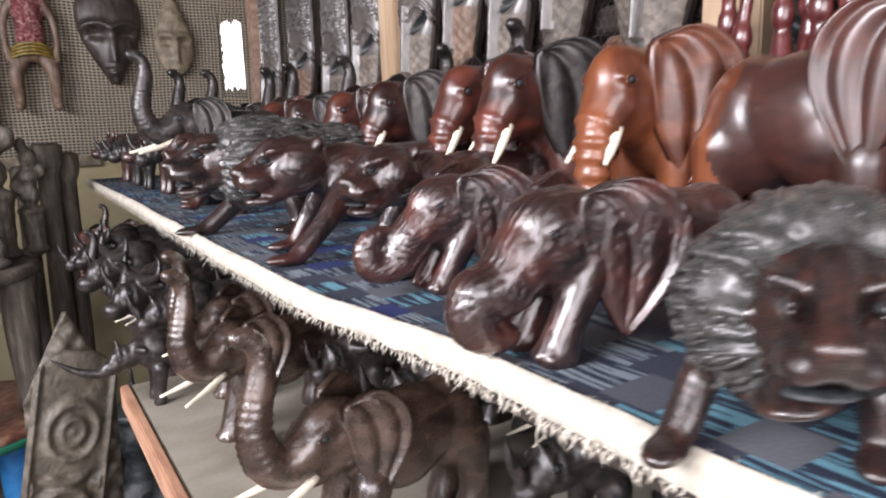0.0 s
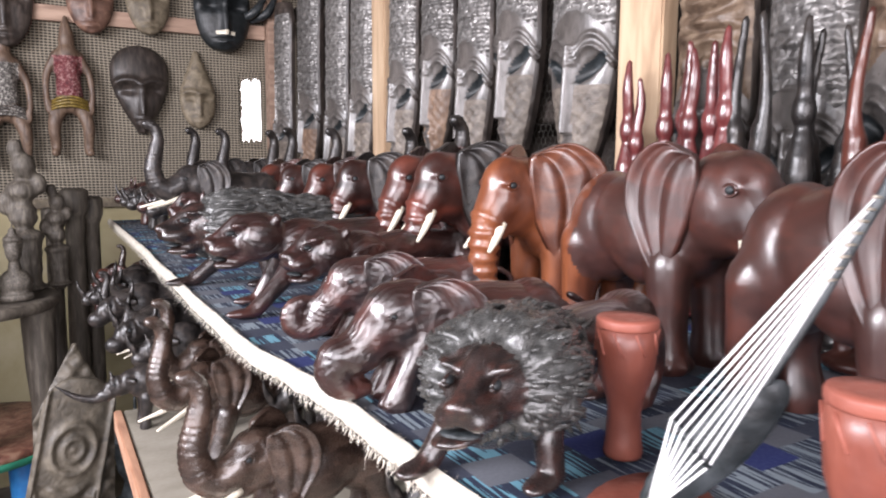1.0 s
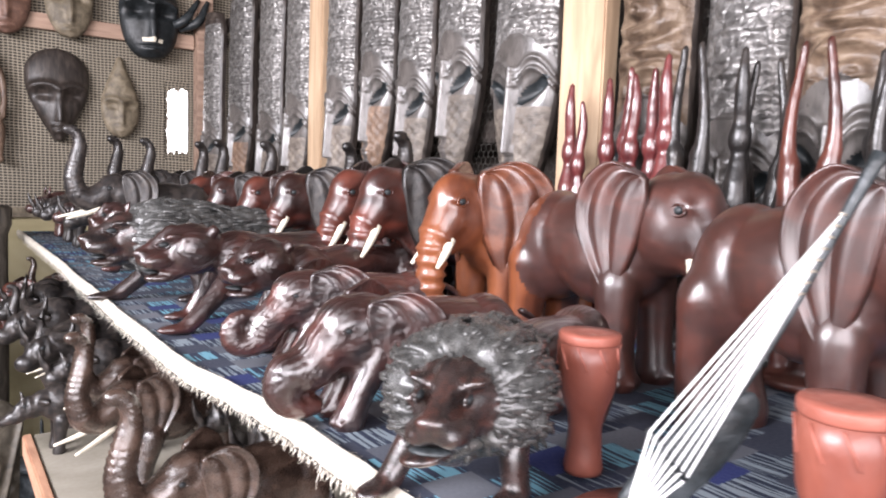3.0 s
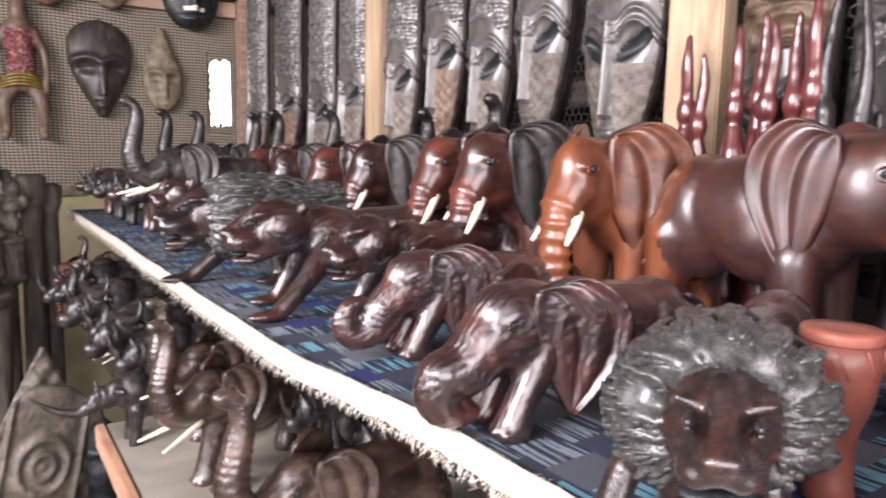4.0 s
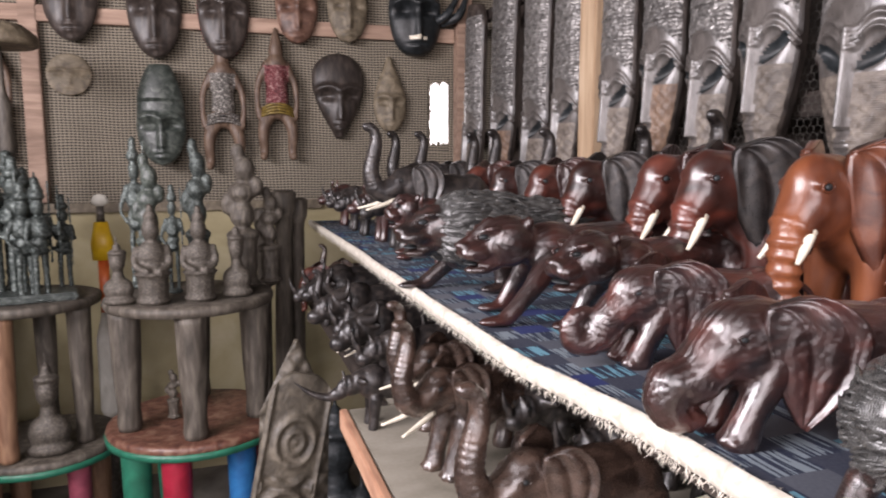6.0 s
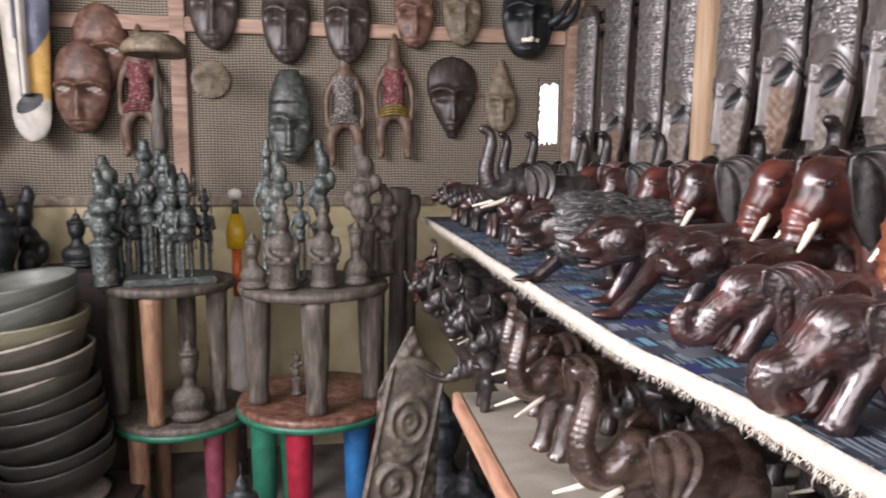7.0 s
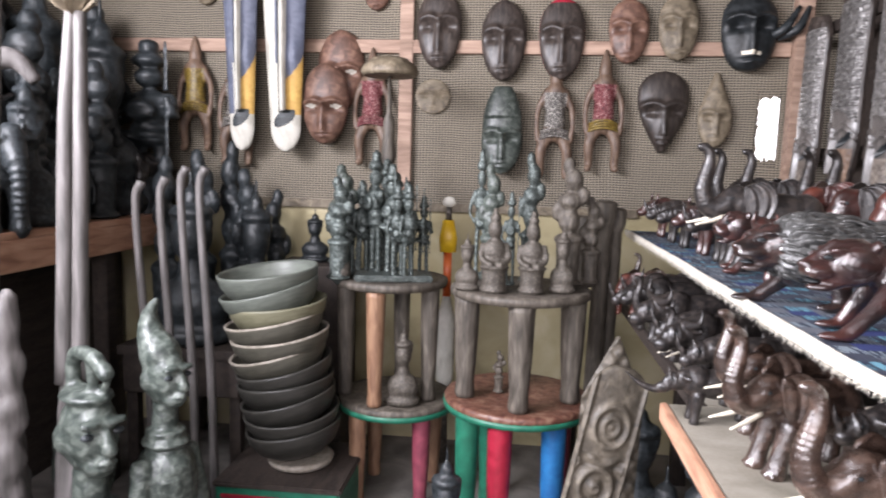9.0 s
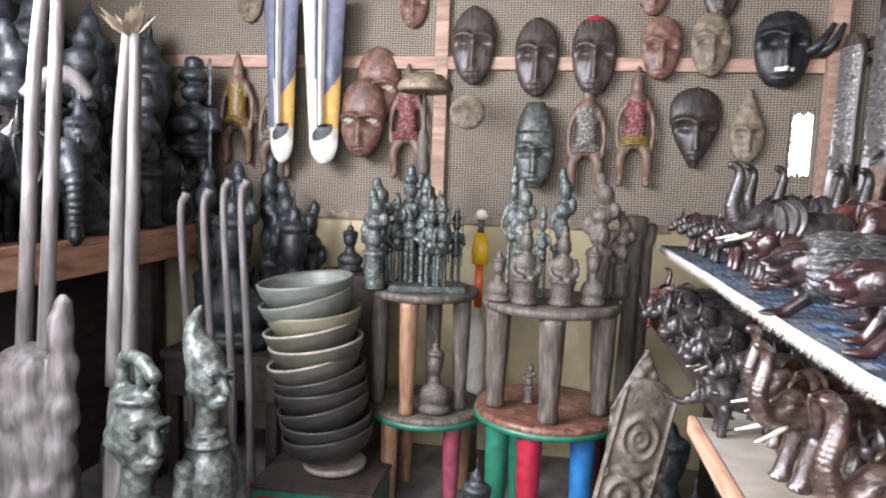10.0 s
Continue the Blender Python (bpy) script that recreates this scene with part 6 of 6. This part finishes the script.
harp(pose(0.408, 0.058, SHELF + 0.047, 0, 0, -37), 0.85, "dark bow harp with white strings leaning on the shelf")
harp(pose(0.485, -0.15, SHELF + 0.047, 0, 0, -37), 0.85, "second dark bow harp with white strings")
bm = bmesh.new()
lathe(bm, [(0.05, 0), (0.06, 0.004), (0.06, 0.016), (0.03, 0.02), (0.002, 0.02)], 24, Matrix.Diagonal((1.2, 0.8, 1, 1)))
thing("drum_base", "flat red-brown wooden base beside the harp", "stand", pose(0.445, 0.085, SHELF, 0, 0, 20), mesh_from("drum_base", bm, LEATHER, False))

# ---------------------------------------------------------------- goods table on the far side of the aisle
TX, TZ = -2.3, 1.19
table = thing("goods_table", "long reddish plank table crowded with black carvings", "table")
bm = bmesh.new()
box(bm, (-3.5, 0.2, TZ - 0.03), (TX, 3.72, TZ), 0.004)
part("tabletop", bm, REDPINE, table)
bm = bmesh.new()
box(bm, (TX - 0.03, 0.2, TZ - 0.165), (TX + 0.004, 3.72, TZ - 0.031), 0.004)
# added dark sheet that supplies the darkness below the tabletop
part("apron", bm, REDPINE, table)
bm = bmesh.new()
box(bm, (TX - 0.50, 0.2, FLOOR), (TX - 0.48, 3.72, TZ - 0.031), 0.004)
part("shade_panel", bm, DARKWOOD, table, "added dark panel standing in for shade under the table")
for y in (0.5, 2.9):
    bm = bmesh.new()
    box(bm, (TX - 0.12, y - 0.04, FLOOR), (TX - 0.04, y + 0.04, TZ - 0.031), 0.004)
    part("leg", bm, DARKWOOD, table)

black_totem = [figure_mesh("statuette", BLACKFIG, "totem", k) for k in (7, 8)]
black_bust = figure_mesh("statuette", BLACKFIG, "bust", 9)
black_rider = figure_mesh("statuette", BLACKFIG, "rider", 4)
meshes["el_black"] = elephant_mesh("elephant", "tuck", [BLACKFIG, BLACKFIG, IVORY, BLACKFIG], tusk="")
rng = random.Random(21)
BLACK = "black carvings on the goods table"
for k in range(42):
    col = k % 3
    y = 1.25 + 2.4 * (k // 3) / 14 + rng.uniform(-0.06, 0.06)
    x = TX - 0.13 - 0.24 * col + rng.uniform(-0.05, 0.05)
    h = rng.uniform(0.42, 0.72) + 0.18 * col
    me = rng.choice((black_totem[0], "el_black", black_bust, "el_black", "rhino"))
    turn = rng.uniform(-150, -30) if isinstance(me, str) else rng.uniform(0, 360)
    if isinstance(me, str):
        h *= 0.62
    wide = h * rng.uniform(0.85, 1.2) * 0.8
    m = pose(x, y, TZ, 0, 0, turn) @ Matrix.Diagonal((wide, wide, h, 1))
    if isinstance(me, str):
        animal(me, "carved_elephant" if me == "el_black" else "carved_rhinoceros", "sooty black carved animal crowded on the goods table", "carved animal", m, BLACK)
    else:
        thing("statuette", "sooty black carving crowded on the goods table", "statuette", m, me, BLACK)
for k in range(13):
    y = 1.2 + 0.19 * k
    h = rng.uniform(1.0, 1.45)
    thing("statuette", "tall black carving at the back of the goods table", "statuette", pose(TX - 0.85 + rng.uniform(-0.08, 0.08), y, TZ, 0, 0, rng.uniform(0, 360)) @ Matrix.Diagonal((h * 0.95, h * 0.95, h, 1)), black_totem[k % 2], "tall black carvings")
for k, (x, y, h, w) in enumerate(((-2.42, 3.45, 1.05, 1.5), (-2.55, 3.2, 1.15, 1.4), (-2.42, 2.95, 0.80, 1.5), (-2.75, 3.45, 1.25, 1.4), (-2.85, 3.1, 1.3, 1.3), (-2.6, 2.7, 1.0, 1.5), (-2.45, 2.5, 0.72, 1.5), (-2.95, 2.8, 1.3, 1.3), (-2.65, 2.3, 0.95, 1.4))):
    thing("statuette", "broad black carving at the far end of the goods table", "statuette", pose(x, y, TZ, 0, 0, 55 * k) @ Matrix.Diagonal((h * w * (1.25, 0.62, 0.72)[k % 3], h * w * (1.25, 0.62, 0.72)[k % 3], h, 1)), (black_rider, black_bust, black_totem[k % 2])[k % 3], "broad black carvings")
for k, (x, y, h, w) in enumerate(((-2.12, 3.45, 1.02, 0.8), (-1.86, 3.5, 0.92, 0.85), (-2.0, 3.62, 1.08, 0.7), (-1.70, 3.55, 0.80, 0.8), (-2.2, 3.2, 0.98, 0.8))):
    thing("statuette", "tall black carving standing by the matting wall", "statuette", pose(x, y, 0.55, 0, 0, 70 * k) @ Matrix.Diagonal((h * w, h * w, h, 1)), black_totem[k % 2], "black carvings by the matting wall")
thing("statuette", "black carved bust on the low bench", "statuette", pose(-1.72, 3.3, 0.55) @ Matrix.Diagonal((0.7, 0.7, 0.85, 1)), black_bust)
thing("statuette", "broad black carving under the table's end", "statuette", pose(-1.95, 3.0, 0.55) @ Matrix.Diagonal((0.9, 0.9, 0.9, 1)), black_bust)
for k, (x, y, h) in enumerate(((0.34, 1.30, 0.62), (0.50, 1.62, 0.74), (0.30, 2.05, 0.66), (0.52, 2.35, 0.78), (0.32, 2.75, 0.70), (0.48, 0.75, 0.6))):
    thing("statuette", "black carving on the floor under the shelves", "statuette", pose(x, y, FLOOR, 0, 0, 40 * k) @ Matrix.Diagonal((h * 1.15, h * 1.15, h, 1)), (black_bust, black_totem[k % 2])[k % 2], "black carvings under the shelves")
bench = thing("low_bench", "dark low bench below the goods table", "bench")
bm = bmesh.new()
box(bm, (-2.29, 2.85, 0.5), (-1.63, 3.72, 0.549), 0.004)
part("seat", bm, DARKWOOD, bench)
bm = bmesh.new()
box(bm, (-2.27, 2.87, 0.3), (-1.65, 2.89, 0.499), 0.003)
part("apron", bm, DARKWOOD, bench)
for x in (-2.27, -1.71):
    for y in (2.895, 3.64):
        bm = bmesh.new()
        box(bm, (x, y, FLOOR), (x + 0.06, y + 0.06, 0.499), 0.004)
        part("leg", bm, DARKWOOD, bench)
# round-bodied pieces at the left of the stools
for x, y, z0, h, me in ((-1.42, 3.15, 0.946, 0.30, black_bust), (-1.30, 3.05, 0.946, 0.34, totem[0])):
    thing("statuette", "dark green bronze carving beside the standing bronzes", "statuette", pose(x, 3.42, z0) @ Matrix.Diagonal((h * 1.2, h * 1.2, h, 1)), me)

# soapstone heads and long poles near the aisle


def stone_head(kind):
    b = [ell((0, 0, 0.08), (0.12, 0.10, 0.10)), ell((0, 0, 0.185), (0.105, 0.095, 0.022)), ell((0, 0, 0.225), (0.085, 0.08, 0.018)), limb(((0, 0, 0.2), 0.055), ((-0.005, 0, 0.34), 0.045)), ell((0.0, 0, 0.45), (0.098, 0.075, 0.12)), ell((0.055, 0, 0.365), (0.045, 0.045, 0.035)),
         limb(((0.088, 0, 0.48), 0.014), ((0.12, 0, 0.425), 0.022)), ell((0.10, 0, 0.385), (0.022, 0.032, 0.010)), ell((0.098, 0, 0.365), (0.020, 0.028, 0.009)), ell((0.088, 0.035, 0.495), (0.02, 0.034, 0.012)), ell((0.088, -0.035, 0.495), (0.02, 0.034, 0.012)), ell((-0.02, 0.075, 0.44), (0.024, 0.012, 0.04)), ell((-0.02, -0.075, 0.44), (0.024, 0.012, 0.04))]
    b += [limb(((0, 0, -0.45), 0.12), ((0, 0, -0.2), 0.11), ((0, 0, 0.05), 0.12))]
    for s in (-1, 1):
        b += [limb(((0, 0.11 * s, 0.1), 0.045), ((0.03, 0.14 * s, -0.1), 0.036), ((0.11, 0.07 * s, -0.2), 0.034))]
    if kind == "cap":
        b += [limb(((-0.02, 0, 0.53), 0.082), ((-0.075, 0, 0.60), 0.058), ((-0.085, 0, 0.68), 0.034), ((-0.045, 0, 0.75), 0.012))]
    else:
        b += [ell((-0.01, 0, 0.555), (0.095, 0.07, 0.02)), limb(((-0.085, 0, 0.53), 0.022), ((-0.08, 0, 0.65), 0.022), ((0.02, 0, 0.675), 0.022), ((0.11, 0, 0.64), 0.024)), limb(((0.03, 0, 0.56), 0.016), ((0.03, 0, 0.66), 0.016)), limb(((0.06, 0.02, 0.57), 0.012), ((0.085, 0.02, 0.64), 0.012))]
    body = carve("soapstone_bust", b, 0.0085, 2)
    def dots(bm):
        for s in (-1, 1):
            before = set(bm.faces)
            bmesh.ops.create_icosphere(bm, subdivisions=2, radius=0.016, matrix=Matrix.Translation((0.082, 0.042 * s, 0.462)) @ Matrix.Diagonal((0.8, 1.2, 0.7, 1)))
            for f in bm.faces:
                if f not in before:
                    f.material_index = 1

    return finish("soapstone_bust", body, [STONE, BLACKFIG], None, lambda p, n: 0.003 * noise.noise(p * 40) + (0.003 * math.sin(p.z * 160) if 0.16 < p.z < 0.23 else 0), dots)


HEADS = "soapstone figures by the aisle"
capm, crestm = stone_head("cap"), stone_head("crest")
BUSTS = ((crestm, -1.70, 1.74, 0.03, 1.2, -32, "mottled green soapstone bust with a looped crest"), (capm, -1.50, 1.88, 0.33, 0.9, -25, "mottled green soapstone bust with a tall curved cap"), (capm, -1.98, 2.1, 0.30, 0.7, -30, "grey soapstone bust behind the others"))
board("stone_bench", (-2.6, 1.2, FLOOR), (-1.35, 2.4, FLOOR + 0.02), DARKWOOD, "low dark board under the soapstone figures", "board", kind="")
for me, x, y, z0, k, turn, label in BUSTS:
    foot = z0 - 0.56 * k
    thing("soapstone_bust", label, "statuette", pose(x, y, z0, 0, 0, turn) @ Matrix.Diagonal((k, k, k, 1)), me, HEADS)
    if foot > FLOOR + 0.03:
        board("stone_block", (x - 0.12, y - 0.11, FLOOR + 0.021), (x + 0.12, y + 0.11, foot), STONE, "rough soapstone block under a bust", "plinth", kind="")


def pole_pair(x, y, z0, z1, gap, lean, label):
    root = thing("pole_figure", label, "pole carving", pose(x, y, z0))
    h = z1 - z0
    for s in (-1, 1):
        bm = bmesh.new()
        sweep(bm, smooth_path([((gap * s, 0, 0), 0.03), ((gap * s * 0.95 + lean * 0.3, 0, h * 0.35), 0.026), ((gap * s * 0.9 + lean * 0.6, 0, h * 0.7), 0.024), ((gap * s * 0.5 + lean, 0, h), 0.02)]), 10)
        part("pole", bm, POLE, root)
    return root


pole_pair(-2.12, 1.75, 0.72, 2.3, 0.045, 0.13, "pair of long pale sticks carved from one base")
pole_pair(-1.82, 1.83, 0.70, 1.98, 0.032, 0.06, "pair of long pale grey carved sticks")
base = carve("carved_trunk", [limb(((0, 0, 0.0), 0.16), ((0, 0, 0.35), 0.15), ((0.0, 0, 0.72), 0.12)), limb(((0.09, -0.02, 0.2), 0.05), ((0.14, -0.03, 0.6), 0.045), ((0.13, 0.0, 0.95), 0.035)), ell((-0.06, -0.09, 0.45), (0.07, 0.06, 0.14)), ell((0.06, -0.1, 0.30), (0.07, 0.05, 0.1))], 0.014, 2)
thing("pole_carving", "grey-brown carved trunk base of the long sticks", "carving", pose(-2.1, 1.72, FLOOR + 0.021) @ Matrix.Diagonal((1, 1, 1.25, 1)), finish("carved_trunk", base, [POLE], None, lambda p, n: 0.020 * noise.noise(p * 17) + 0.010 * abs(math.sin(p.z * 26 + 4 * p.x))), "")
base = carve("carved_trunk", [limb(((0, 0, 0.0), 0.10), ((0, 0, 0.35), 0.09), ((0.0, 0, 0.7), 0.06))], 0.012, 2)
thing("pole_carving", "narrow grey carved base of the stick pair", "carving", pose(-1.82, 1.86, FLOOR + 0.021) @ Matrix.Diagonal((1, 1, 1.26, 1)), finish("carved_trunk", base, [POLE], None, lambda p, n: 0.006 * noise.noise(p * 16)), "")
for k, (x, y, z0, z1) in enumerate(((-1.99, 2.55, 0.0, 1.40), (-1.90, 2.6, 0.0, 1.42), (-1.80, 2.6, 0.0, 1.47), (-1.71, 2.6, 0.0, 1.47))):
    bm = bmesh.new()
    sweep(bm, smooth_path([((0.06, 0, FLOOR), 0.022), ((0.04, 0.01, 0.5), 0.02), ((0.0, 0, z1 - 0.15), 0.018), ((0.03, 0, z1), 0.022)]), 9)
    thing("carved_stick", "grey carved walking stick leaning in a row", "stick", pose(x, y, 0), mesh_from("carved_stick", bm, POLE), "walking sticks in a row")
# leafy tuft on top of the sticks
bm = bmesh.new()
rng = random.Random(31)
for k in range(26):
    a, b = rng.uniform(0, 6.28), rng.uniform(0.1, 1.2)
    d = Vector((math.cos(a) * b, math.sin(a) * b, 0.9)).normalized()
    s = d.orthogonal().normalized() * 0.014
    p0, p1 = Vector((0, 0, 0)), d * rng.uniform(0.07, 0.15)
    mid = p0.lerp(p1, 0.5)
    f = [bm.verts.new(v) for v in (p0, mid + s, p1, mid - s)]
    bm.faces.new(f)
thing("dried_leaf_tuft", "tuft of dry pale leaves tied over the sticks", "leaf tuft", pose(-1.76, 1.83, 1.96), mesh_from("dried_leaf_tuft", bm, MASKTAN, False), kind="stuff")
bm = bmesh.new()
pts = [((-0.10, 0, 0.0), 0.045), ((-0.02, 0, 0.09), 0.05), ((0.07, 0, 0.10), 0.04), ((0.14, 0, 0.02), 0.025)]
sweep(bm, smooth_path(pts), 10)
thing("horn_carving", "pale curved horn among the black carvings", "horn", pose(-2.36, 2.2, 1.78, 0, 0, 30), mesh_from("horn_carving", bm, POLE))
